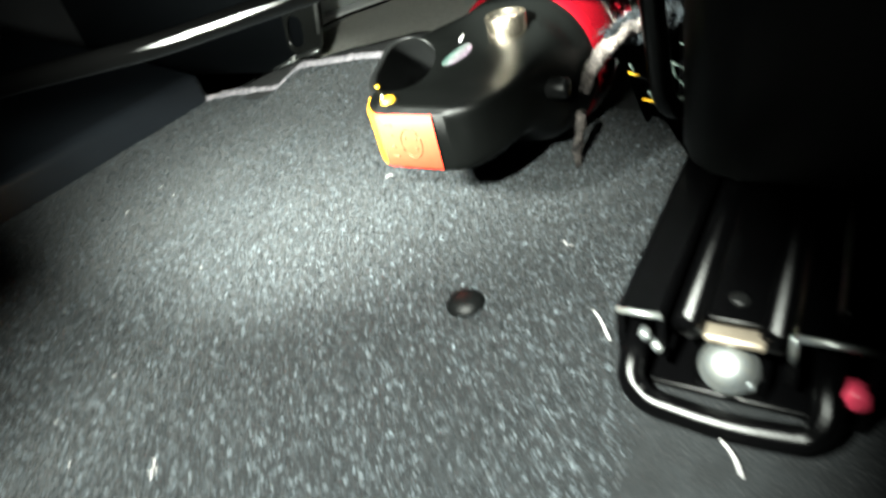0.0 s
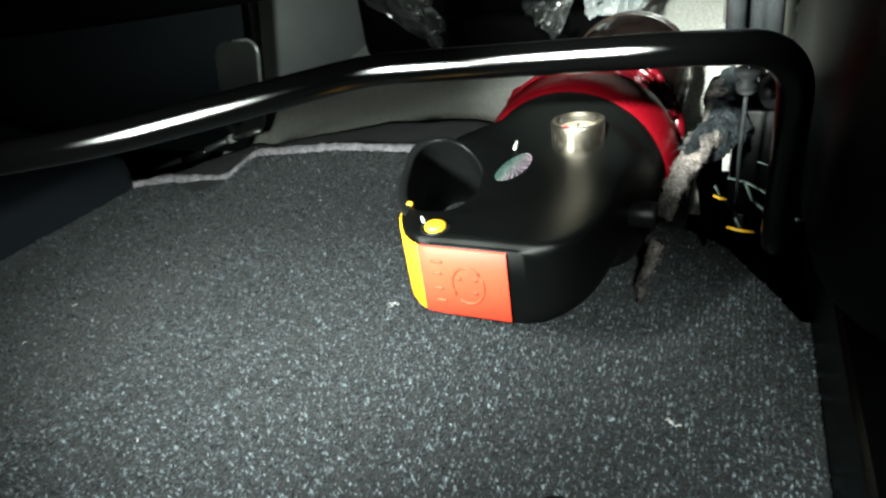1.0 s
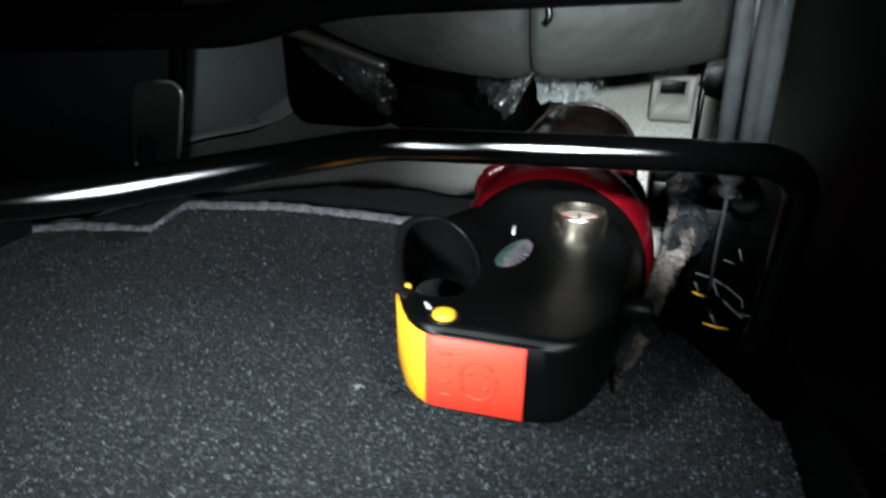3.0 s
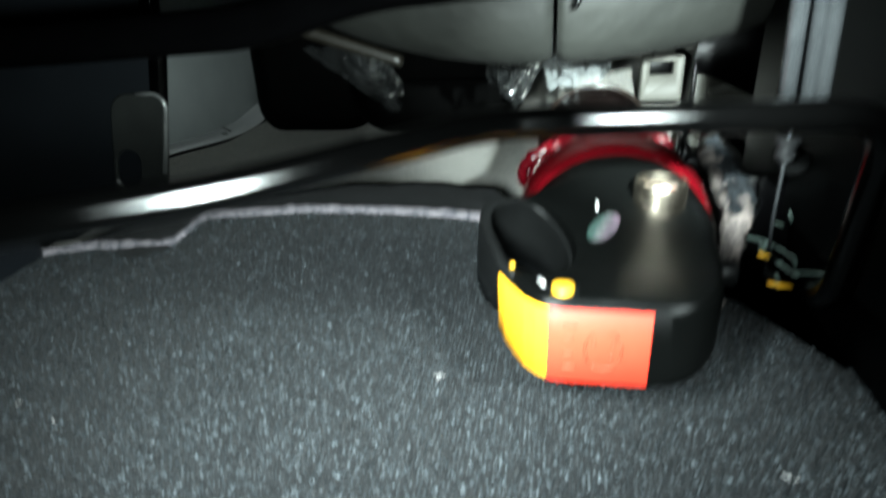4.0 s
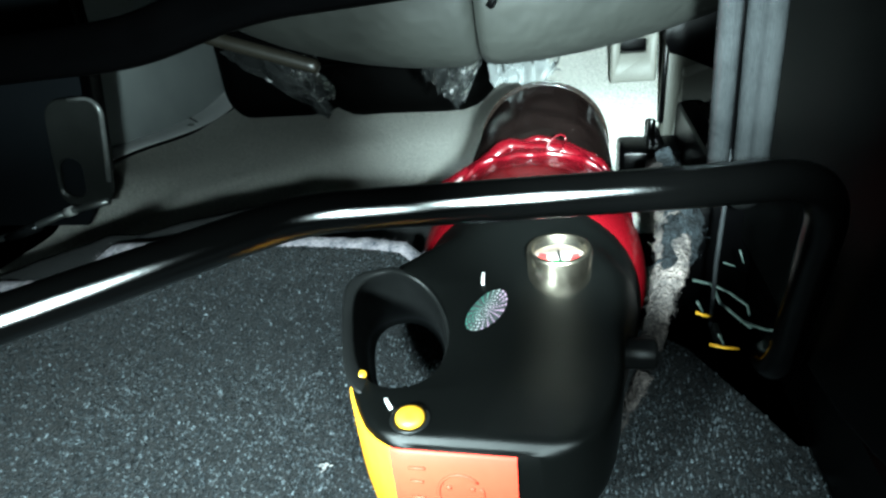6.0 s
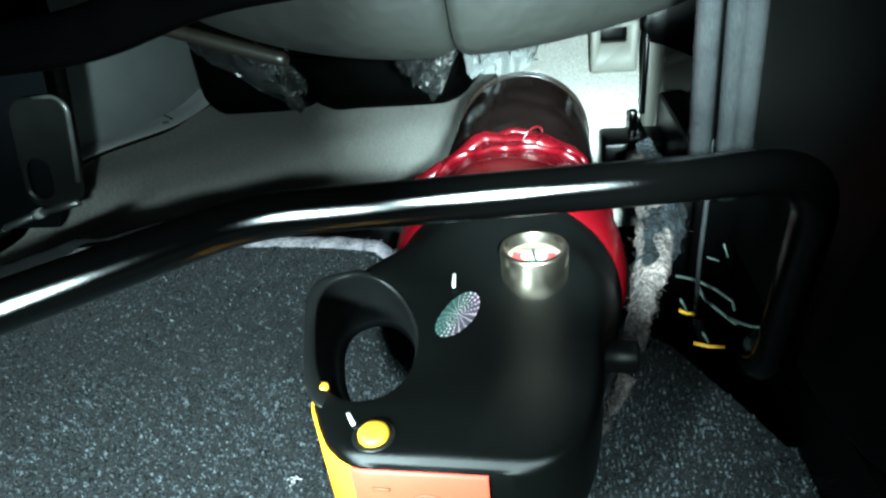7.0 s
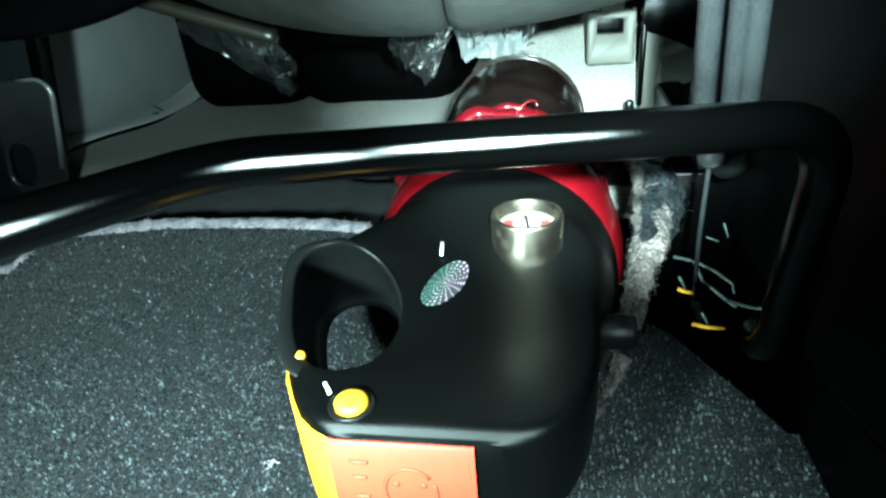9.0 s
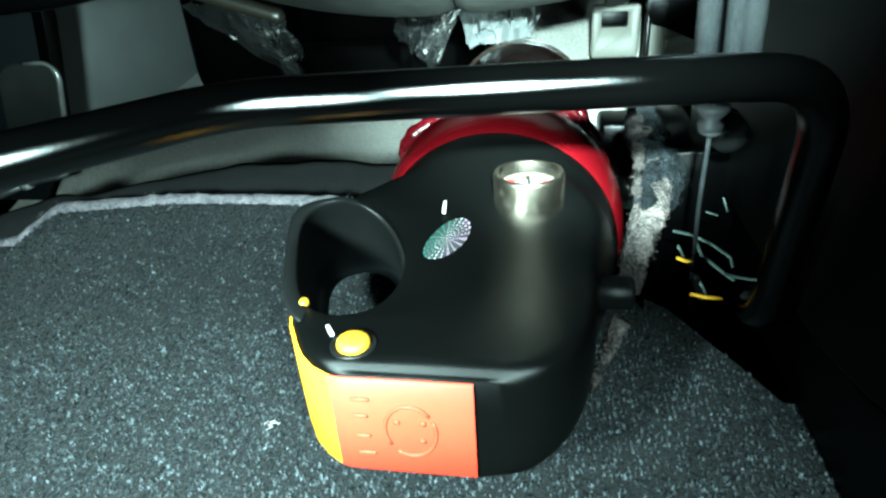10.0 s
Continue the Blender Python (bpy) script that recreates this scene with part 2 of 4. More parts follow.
HOLO = holo_material()


# ---- builders ----
def thing(name, at, label, category, group="", kind=""):
    """An Empty at a place in the car's axes, to carry its parts."""
    ob = new(name)
    ob.empty_display_size = 0.01
    ob.matrix_world = CAR @ Matrix.Translation(at)
    return tagged(ob, label, category, group, kind)


def to_mesh(name, bm, mat, smooth=True):
    me = bpy.data.meshes.new(name)
    bmesh.ops.recalc_face_normals(bm, faces=bm.faces)
    bm.to_mesh(me)
    bm.free()
    me.materials.append(mat)
    if smooth:
        me.polygons.foreach_set("use_smooth", [True] * len(me.polygons))
    return me


def part(name, bm, mat, parent, label="", smooth=True):
    """Links a bmesh, given in the car's axes, as one mesh under a thing or a part."""
    root = parent if parent.parent is None else parent.parent
    base = CAR.inverted() @ root.matrix_basis.translation
    bmesh.ops.translate(bm, verts=bm.verts, vec=-base)
    ob = new(name, to_mesh(name, bm, mat, smooth))
    ob.parent = parent
    if label:
        ob["label"] = label
    return ob


def single(name, bm, mat, label, category, kind="", group="", smooth=True, at=None):
    """A thing of one mesh, given in the car's axes."""
    base = Vector(at) if at else Vector((0, 0, 0))
    bmesh.ops.translate(bm, verts=bm.verts, vec=-base)
    ob = new(name, to_mesh(name, bm, mat, smooth))
    ob.matrix_world = CAR @ Matrix.Translation(base)
    return tagged(ob, label, category, group, kind)


def loft(rings, cap=True, closed=True):
    bm = bmesh.new()
    vs = [[bm.verts.new(p) for p in r] for r in rings]
    k = len(rings[0])
    for a, b in zip(vs, vs[1:]):
        for i in range(k if closed else k - 1):
            bm.faces.new((a[i], a[(i + 1) % k], b[(i + 1) % k], b[i]))
    if cap:
        bm.faces.new(vs[0])
        bm.faces.new(vs[-1])
    return bm


def rounded_path(points, radii, steps=8):
    """The polyline with its corners turned into arcs."""
    P = [Vector(p) for p in points]
    out = [P[0]]
    for k, (a, b, c) in enumerate(zip(P, P[1:], P[2:])):
        d1, d2 = (a - b), (c - b)
        r = min(radii[k] if isinstance(radii, tuple) else radii, d1.length * 0.49, d2.length * 0.49)
        s, e = b + d1.normalized() * r, b + d2.normalized() * r
        for i in range(steps + 1):
            t = i / steps
            out.append(s.lerp(b, t).lerp(b.lerp(e, t), t))
    out.append(P[-1])
    return out


def tube(points, r, n=14, flat=1.0):
    """A round bar along a path; r may be a function of 0..1; flat squeezes it across its upright."""
    P = [Vector(p) for p in points]
    rings = []
    side = None
    for i, p in enumerate(P):
        d = (P[min(i + 1, len(P) - 1)] - P[max(i - 1, 0)]).normalized()
        ref = side if side is not None else (Vector((0, 0, 1)) if abs(d.z) < 0.9 else Vector((1, 0, 0)))
        x = (ref - d * ref.dot(d)).normalized()
        side = x
        y = d.cross(x)
        q = r(i / (len(P) - 1)) if callable(r) else r
        rings.append([p + x * (math.cos(2 * math.pi * k / n) * q * flat) + y * (math.sin(2 * math.pi * k / n) * q) for k in range(n)])
    return loft(rings)


def turned(profile, centre, axis="z", n=40):
    """A turned body: pairs of (distance along the axis, radius)."""
    c = Vector(centre)
    rings = []
    for s, r in profile:
        ring = []
        for k in range(n):
            a = 2 * math.pi * k / n
            ca, sa = math.cos(a) * r, math.sin(a) * r
            ring.append(c + Vector({"z": (ca, sa, s), "v": (ca, s, sa), "u": (s, ca, sa)}[axis]))
        rings.append(ring)
    return loft(rings)


def block(lo, hi, bevel=0.002, segments=2):
    """A box between two corners with rounded edges."""
    bm = bmesh.new()
    bmesh.ops.create_cube(bm, size=1.0)
    lo, hi = Vector(lo), Vector(hi)
    for v in bm.verts:
        v.co = Vector((lo[i] + (v.co[i] + 0.5) * (hi[i] - lo[i]) for i in range(3)))
    if bevel:
        bmesh.ops.bevel(bm, geom=bm.edges[:], offset=bevel, segments=segments, profile=0.5, affect="EDGES")
    return bm


def turn(bm, centre, rx=0, ry=0, rz=0):
    c = Vector(centre)
    m = Matrix.Translation(c) @ pose(0, 0, 0, rx, ry, rz) @ Matrix.Translation(-c)
    bmesh.ops.transform(bm, matrix=m, verts=bm.verts)
    return bm


def join(*bms):
    out = bmesh.new()
    for b in bms:
        me = bpy.data.meshes.new("tmp")
        b.to_mesh(me)
        b.free()
        out.from_mesh(me)
        bpy.data.meshes.remove(me)
    return out


def plate(outline, normal_axis, at, thick, bevel=0.0008):
    """A flat plate from an outline in two axes, with a thickness along the third."""
    bm = bmesh.new()
    order = {"v": lambda a, b, c: (a, c, b), "u": lambda a, b, c: (c, a, b), "z": lambda a, b, c: (a, b, c)}[normal_axis]
    f = bm.faces.new([bm.verts.new(order(a, b, at)) for a, b in outline])
    r = bmesh.ops.extrude_face_region(bm, geom=[f])
    bmesh.ops.translate(bm, verts=[g for g in r["geom"] if isinstance(g, bmesh.types.BMVert)], vec=order(0, 0, thick))
    if bevel:
        bmesh.ops.recalc_face_normals(bm, faces=bm.faces)
        bmesh.ops.bevel(bm, geom=[e for e in bm.edges if e.calc_face_angle(0) > 0.6], offset=bevel, segments=2, profile=0.5, affect="EDGES")
    return bm


def rounded_rect(x0, y0, x1, y1, r, n=5):
    out = []
    for cx, cy, a0 in ((x1 - r, y1 - r, 0), (x0 + r, y1 - r, 90), (x0 + r, y0 + r, 180), (x1 - r, y0 + r, 270)):
        for k in range(n + 1):
            a = radians(a0 + 90 * k / n)
            out.append((cx + r * math.cos(a), cy + r * math.sin(a)))
    return out


def cut(bm, cutter):
    """bm less the cutter's body."""
    obs = []
    for b in (bm, cutter):
        me = bpy.data.meshes.new("tmp")
        bmesh.ops.recalc_face_normals(b, faces=b.faces)
        b.to_mesh(me)
        b.free()
        obs.append(new("tmp", me))
    mod = obs[0].modifiers.new("cut", "BOOLEAN")
    mod.operation, mod.object, mod.solver = "DIFFERENCE", obs[1], "EXACT"
    bpy.context.view_layer.update()
    me = bpy.data.meshes.new_from_object(obs[0].evaluated_get(bpy.context.evaluated_depsgraph_get()))
    out = bmesh.new()
    out.from_mesh(me)
    for o in obs:
        d = o.data
        bpy.data.objects.remove(o)
        bpy.data.meshes.remove(d)
    bpy.data.meshes.remove(me)
    return out


def smoothstep(a, b, x):
    t = max(0.0, min(1.0, (x - a) / (b - a)))
    return t * t * (3 - 2 * t)


# ---- the floor ----
def polyline(x, pts):
    for (a, ya), (b, yb) in zip(pts, pts[1:]):
        if x <= b:
            return ya + (yb - ya) * max(0.0, (x - a) / (b - a))
    return pts[-1][1]


def carpet_edge(u):
    """Where the cut rear edge of the carpet runs, and how high it has curled."""
    v = polyline(u, ((-0.60, 0.17), (-0.446, 0.18), (-0.40, 0.196), (-0.345, 0.192), (-0.33, 0.196), (-0.312, 0.218), (-0.22, 0.216), (-0.118, 0.214), (-0.078, 0.206), (0.0, 0.19), (0.04, 0.176), (0.058, 0.172), (0.078, 0.155), (0.10, 0.115), (0.112, 0.09), (0.5, 0.085)))
    z = polyline(u, ((-0.60, 0.0), (-0.446, 0.0), (-0.345, 0.006), (-0.33, 0.008), (-0.312, 0.022), (-0.22, 0.03), (-0.09, 0.03), (-0.066, 0.012), (-0.045, 0.0), (0.5, 0.0)))
    return v + 0.0016 * noise.noise(Vector((u * 60, 3, 0))), z


def carpet_z(u, v):
    ve, ze = carpet_edge(u)
    z = ze * smoothstep(ve - 0.11, ve, v)
    z += 0.0018 * noise.noise(Vector((u * 9, v * 9, 1.5)))
    dip = math.exp(-(((u + 0.16) / 0.05) ** 2 + ((v + 0.16) / 0.12) ** 2))
    return z - 0.006 * dip


def build_carpet():
    bm = bmesh.new()
    nu, nv = 190, 110
    us = [-0.60 + 1.1 * i / nu for i in range(nu + 1)]
    rows = []
    for u in us:
        ve, _ = carpet_edge(u)
        rows.append([bm.verts.new((u, -0.75 + (ve + 0.75) * (1 - (1 - j / nv) ** 1.6), 0)) for j in range(nv + 1)])
    for r in rows:
        for v in r:
            v.co.z = carpet_z(v.co.x, v.co.y)
    for a, b in zip(rows, rows[1:]):
        for j in range(nv):
            bm.faces.new((a[j], b[j], b[j + 1], a[j + 1]))
    return single("carpet", bm, CARPET, "black looped car carpet with grey cut edge, dusty", "carpet", "structure")


carpet = build_carpet()


def build_pile():
    rng = np.random.default_rng(7)
    verts, faces = [], []
    for lo, hi, count, size in (((-0.44, -0.30), (0.13, 0.22), 95000, 0.0016), ((-0.24, -0.22), (0.12, 0.12), 45000, 0.0013)):
        for u, v, a, h, lean, w in zip(rng.uniform(lo[0], hi[0], count), rng.uniform(lo[1], hi[1], count), rng.uniform(0, math.tau, count), rng.uniform(0.6, 1.35, count), rng.uniform(0.1, 0.9, count), rng.uniform(0.5, 1.2, count)):
            u = round(u / 0.0023) * 0.0023 + 0.0011 * (w - 0.85)
            ve, _ = carpet_edge(u)
            if v > ve - 0.002:
                continue
            z = carpet_z(u, v) - 0.0004
            c, s = math.cos(a), math.sin(a)
            half, tall = size * 0.42 * w, size * h
            du, dv = -s * tall * lean, c * tall * lean
            k = len(verts)
            verts += [(u - c * half, v - s * half, z), (u + c * half, v + s * half, z), (u + du + c * half * 0.7, v + dv + s * half * 0.7, z + tall * 0.8), (u + du * 1.5 - c * half * 0.5, v + dv * 1.5 - s * half * 0.5, z + tall)]
            faces.append((k, k + 1, k + 2, k + 3))
    me = bpy.data.meshes.new("carpet_pile")
    me.from_pydata(verts, [], faces)
    me.materials.append(PILE)
    ob = new("carpet_pile", me)
    ob.matrix_world = CAR
    return tagged(ob, "short black and grey carpet fibres standing on the carpet", "carpet pile", "", "stuff")


pile = build_pile()


def fuzz(path, count, length, seed, r=0.00016):
    """Loose fibres standing off a path."""
    rng = random.Random(seed)
    out = []
    for _ in range(count):
        i = rng.random() * (len(path) - 1)
        a = Vector(path[int(i)]).lerp(Vector(path[min(int(i) + 1, len(path) - 1)]), i % 1)
        d = Vector((rng.uniform(-1, 1), rng.uniform(-1, 0.5), rng.uniform(-0.3, 1))).normalized()
        e = Vector((rng.uniform(-1, 1), rng.uniform(-1, 1), rng.uniform(-1, 1))) * 0.5
        L = length * rng.uniform(0.4, 1.3)
        out.append(tube([a, a + d * L * 0.5, a + (d + e).normalized() * L], r, 3))
    return join(*out)


def build_edge():
    path = []
    for i in range(150):
        u = -0.452 + (-0.072 + 0.452) * i / 149
        v, z = carpet_edge(u)
        path.append((u, v + 0.001, z + 0.0006 + 0.0008 * noise.noise(Vector((u * 140, 0, 7)))))
    rim = tube(path, lambda t: 0.0054 + 0.0010 * noise.noise(Vector((t * 40, 1, 1))), 12, 0.8)
    for v in rim.verts:
        v.co += 0.0008 * noise.noise_vector(v.co * 520)
    felt = single("carpet_edge_felt", rim, FELT, "pale grey felt backing showing along the cut carpet edge", "felt edge", "structure")
    part_f = new("felt_fibres", to_mesh("felt_fibres", fuzz(path, 800, 0.006, 3, 0.00012), FELT))
    part_f.parent = felt


build_edge()


def build_insulation():
    bm = bmesh.new()
    rows = []
    for i in range(111):
        u = -0.50 + 0.553 * i / 110
        a = carpet_edge(u)[0]
        end = polyline(u, ((-0.50, 0.20), (-0.32, 0.25), (-0.225, 0.312), (-0.144, 0.321), (-0.093, 0.312), (-0.05, 0.30), (0.12, 0.29))) + 0.006 * noise.noise(Vector((u * 28, 5, 0)))
        lift = 0.026 * smoothstep(-0.055, -0.09, u) * smoothstep(-0.46, -0.33, u)
        row = []
        for j in range(13):
            t = j / 12
            v = a - 0.03 + (end - a + 0.03) * t
            row.append(bm.verts.new((u, v, -0.006 + lift * (0.35 + 0.65 * t) + 0.002 * noise.noise(Vector((u * 40, v * 40, 2))))))
        row.append(bm.verts.new((u, end + 0.003, -0.010 + lift * 0.6)))
        rows.append(row)
    for p, q in zip(rows, rows[1:]):
        for j in range(13):
            bm.faces.new((p[j], q[j], q[j + 1], p[j + 1]))
    single("insulation_layer", bm, INSULATION, "black wavy insulation sheet under the cut carpet", "insulation", "structure")


build_insulation()


def floor_z(u, v):
    rise = (0.13 * max(0.0, min(v, 0.85) - 0.36) + 0.5 * max(0.0, min(v, 0.55) - 0.42) + 0.1 * max(0.0, min(v, 0.85) - 0.55)) * smoothstep(-0.15, 0.01, u)
    well = 0.045 * smoothstep(-0.50, -0.60, u) * smoothstep(0.64, 0.52, v)
    return -0.012 - 0.058 * smoothstep(0.26, 0.36, v) + rise - well - 0.014 * smoothstep(-0.25, -0.5, u)


def build_rear_floor():
    bm = bmesh.new()
    rows = []
    for i in range(61):
        u = -0.70 + 0.94 * i / 60
        rows.append([bm.verts.new((u, 0.22 + 1.2 * j / 50, floor_z(u, 0.22 + 1.2 * j / 50) + 0.003 * noise.noise(Vector((u * 8, j * 0.3, 4))))) for j in range(51)])
    for p, q in zip(rows, rows[1:]):
        for j in range(50):
            if p[j].co.x > 0.055 and p[j].co.y < 0.40:
                continue
            bm.faces.new((p[j], q[j], q[j + 1], p[j + 1]))
    bmesh.ops.delete(bm, geom=[v for v in bm.verts if not v.link_faces], context="VERTS")
    single("rear_floor", bm, GREYFLOOR, "sandy grey lined floor behind the seat", "floor", "structure")


build_rear_floor()
single("floor_pan", block((-1.3, -1.2, -0.19), (1.0, 1.6, -0.15), 0), BLACKPRESSED, "black painted floor pan under the carpet", "floor", "structure", smooth=False)
for nm, lo, hi in (("wall_west", (-1.34, -1.2, -0.15), (-1.30, 1.6, 0.95)), ("wall_east", (1.0, -1.2, -0.15), (1.04, 1.6, 0.95)), ("wall_south", (-1.3, -1.24, -0.15), (1.0, -1.20, 0.95)), ("wall_north", (-1.3, 1.6, -0.15), (1.0, 1.64, 0.95)), ("ceiling", (-1.3, -1.2, 0.95), (1.0, 1.6, 0.99))):
    single(nm, block(lo, hi, 0), CABIN, "dark cabin lining closing the place", "cabin wall", "structure", smooth=False)


# ---- fire extinguisher ----
def build_extinguisher():
    e = thing("fire_extinguisher", (-0.006, 0.2, 0.0), "red fire extinguisher with black plastic head lying on carpet", "fire extinguisher")
    cu, cz, R = -0.004, 0.0550, 0.0503

    def left_edge(v):
        return polyline(v, ((0.0, -0.0345), (0.0008, -0.0376), (0.003, -0.0415), (0.007, -0.0460), (0.013, -0.0500), (0.021, -0.0545), (0.032, -0.0585), (0.048, -0.0622), (0.08, -0.0675), (0.2, -0.0680)))

    def right_edge(v):
        return polyline(v, ((0.0, 0.0085), (0.0008, 0.0120), (0.003, 0.0170), (0.007, 0.0215), (0.013, 0.0258), (0.022, 0.0295), (0.034, 0.0320), (0.05, 0.0335), (0.07, 0.0350), (0.2, 0.0360)))

    def section(v):
        """Left, right, bottom, top and squareness of the head at v."""
        left, right = left_edge(v), right_edge(v)
        top = 0.0838 + 0.0100 * smoothstep(0.03, 0.09, v)
        bot = 0.0455
        back = smoothstep(0.04, 0.118, v)
        dome = smoothstep(0.055, 0.118, v)
        left = left * (1 - dome) + (cu - R) * dome
        right = right * (1 - dome) + (cu + R) * dome
        top = top * (1 - dome) + (cz + R) * dome
        bot = bot * (1 - back) + (cz - R) * back
        power = 9.0 * (1 - smoothstep(0.025, 0.105, v)) + 2.0
        return left, right, bot, top, power

    rings, N = [], 88
    stations = [0.0, 0.0004, 0.0010, 0.0020, 0.0035, 0.0055, 0.008, 0.011, 0.0145, 0.019, 0.024] + [0.03 + 0.006 * i for i in range(16)] + [0.1215]
    for v in stations:
        l, r_, b, t, pw = section(v)
        ease = 0.0026 * (1 - smoothstep(0.0, 0.0035, v)) if v < 0.0035 else 0
        b, t = b + ease * 0.7, t - ease
        ring = []
        for k in range(N):
            a = 2 * math.pi * k / N
            c, s = math.cos(a), math.sin(a)
            q = pw if s >= 0 else (min(pw, 5.0) if c < 0 else min(pw, 5.0))
            x = math.copysign(abs(c) ** (2 / q), c)
            z = math.copysign(abs(s) ** (2 / q), s)
            # The flank under the finger hole is cut away like a hull.
            mid = (t + b) / 2 + (0.003 * (1 - smoothstep(0.05, 0.11, v)) * smoothstep(0.0, 0.5, -c) if c < 0 else 0)
            ring.append(((l + r_) / 2 + (r_ - l) / 2 * x, v, mid + ((t - mid) if s >= 0 else (mid - b)) * z))
        rings.append(ring)
    body = loft(rings)
    # Finger hole, slanting down and back, in a short oval tube.
    def oval(z, au, av, slope=0.0, sq=2.0):
        """One ring of the slanting tube, level at z but for its slope towards the back; sq squares its outer side."""
        out = []
        for k in range(72):
            a = 2 * math.pi * k / 72
            q = sq if math.cos(a) < 0 else 2.0
            ds, dl = au * math.copysign(abs(math.cos(a)) ** (2 / q), math.cos(a)), av * math.copysign(abs(math.sin(a)) ** (2 / q), math.sin(a))
            zz = z + slope * ((math.sin(a) + 1) * 0.5 - 0.55 * max(0.0, math.cos(a)))
            sh = (0.0845 - zz) / 0.043
            out.append((-0.0458 - 0.0095 * sh + ds * 0.951 - dl * 0.309, 0.0525 + 0.0345 * sh + ds * 0.309 + dl * 0.951, zz))
        return out

    hole = loft([oval(z, 0.0176, 0.0321, 0.0, 2.6) for z in (0.125, 0.10, 0.085, 0.06, 0.04, 0.0)])
    head = part("head", cut(body, hole), HEADBLACK, e, "satin black plastic valve head with finger hole")
    m = head.modifiers.new("edges", "BEVEL")
    m.width, m.segments, m.limit_method, m.angle_limit = 0.0012, 2, "ANGLE", radians(50)
    rings = [oval(0.042, 0.0186, 0.0330, 0.0, 2.6), oval(0.060, 0.0200, 0.0338, 0.0, 3.0), oval(0.0770, 0.0206, 0.0350, 0.0145, 4.2), oval(0.0806, 0.0206, 0.0350, 0.0150, 4.2), oval(0.0812, 0.0202, 0.0346, 0.0152, 4.2), oval(0.0815, 0.0196, 0.0340, 0.0153, 4.0), oval(0.0813, 0.0170, 0.0318, 0.0152, 3.2), oval(0.0808, 0.0164, 0.0312, 0.0150, 3.2), oval(0.0800, 0.0162, 0.0310, 0.0146, 3.2), oval(0.0792, 0.0162, 0.0310, 0.0142, 3.2), oval(0.066, 0.0164, 0.0306, 0.005, 2.8), oval(0.0650, 0.0160, 0.0300, 0.005, 2.8), oval(0.042, 0.0156, 0.0284, 0.0, 2.6)]
    grip = loft(rings + rings[:1], cap=False)
    bmesh.ops.remove_doubles(grip, verts=grip.verts, dist=1e-7)
    # Lighter black than the head, so the inner wall looks lit.
    part("finger_grip", grip, GRIPBLACK, e, "black oval finger grip")

    # Wrapped labels, following the front and its rounded corner.
    def wrap(t0, t1, steps, lo, hi, proud):
        """A band along the head's outline; t counts metres from the label's right end, leftwards."""
        bm = bmesh.new()
        cols = []
        for i in range(steps + 1):
            t = t0 + (t1 - t0) * i / steps
            if t <= 0.0345:
                p, n = Vector((-t, 0, 0)), Vector((0, -1, 0))
            else:
                p, y, gone = Vector((left_edge(0), 0, 0)), 0.0, 0.0345
                while gone < t:
                    y += 0.00005
                    q = Vector((left_edge(y), y, 0))
                    gone += (q - p).length
                    p = q
                d = Vector((left_edge(y + 0.002) - left_edge(max(0.0, y - 0.002)), 0.002 + min(y, 0.002), 0))
                n = Vector((-d.y, d.x, 0)).normalized()
            x = min(1.0, max(0.0, (-0.014 - p.x) / 0.0428))
            low = lo + 0.0045 * x ** 4
            cols.append([bm.verts.new((p.x + n.x * d, p.y + n.y * d, z)) for z, d in ((low, proud * 0.2), (low + 0.0006, proud), (hi - 0.0006, proud), (hi, proud * 0.2))])
        for a, b in zip(cols, cols[1:]):
            for j in range(3):
                bm.faces.new((a[j], b[j], b[j + 1], a[j + 1]))
        return bm

    red = part("red_label", wrap(-0.0004, 0.0368, 24, 0.0483, 0.0803, 0.0012), LABELRED, e, "orange-red embossed plastic label")
    part("yellow_label", wrap(0.0369, 0.0735, 40, 0.0483, 0.0803, 0.0010), LABELYELLOW, e, "amber yellow label round the corner")
    # Raised round mark and unreadable raised bars on the red label.
    mark = []
    for a0, a1 in ((40, 215), (235, 385)):
        mark.append(tube([(-0.0165 + 0.0068 * math.cos(radians(a0 + (a1 - a0) * i / 14)), -0.0013, 0.0640 + 0.0085 * math.sin(radians(a0 + (a1 - a0) * i / 14))) for i in range(15)], 0.00055, 6))
    for du, dz in ((-0.0035, 0.003), (0.0035, 0.003), (0.003, -0.003)):
        mark.append(turned([(-0.0019, 0.0004), (-0.0016, 0.0009), (-0.0008, 0.0009)], (-0.0165 + du, 0, 0.0640 + dz), "v", 10))
    part("raised_mark", join(*mark), LABELRED, red)
    for z, w in ((0.0735, 0.005), (0.0680, 0.004), (0.0610, 0.004), (0.0550, 0.005)):
        part("raised_bar", block((-0.0315, -0.0019, z), (-0.0315 + w, -0.0010, z + 0.0012), 0.0003, 1), LABELRED, red)

    # Pressure gauge.
    gu, gv, g0, g1 = 0.0110, 0.0765, 0.088, 0.1055
    gauge = part("pressure_gauge", turned([(g0, 0.0112), (g0 + 0.008, 0.0116), (g1 - 0.0012, 0.0118), (g1 - 0.0003, 0.0115), (g1, 0.0108), (g1 - 0.0003, 0.0100), (g1 - 0.0045, 0.0096)], (gu, gv, 0), "z", 48), NICKEL, e, "nickel-plated round pressure gauge")
    part("dial", turned([(g1 - 0.0046, 0.0094), (g1 - 0.0042, 0.0094)], (gu, gv, 0), "z", 40), DIALWHITE, gauge, "white gauge dial")

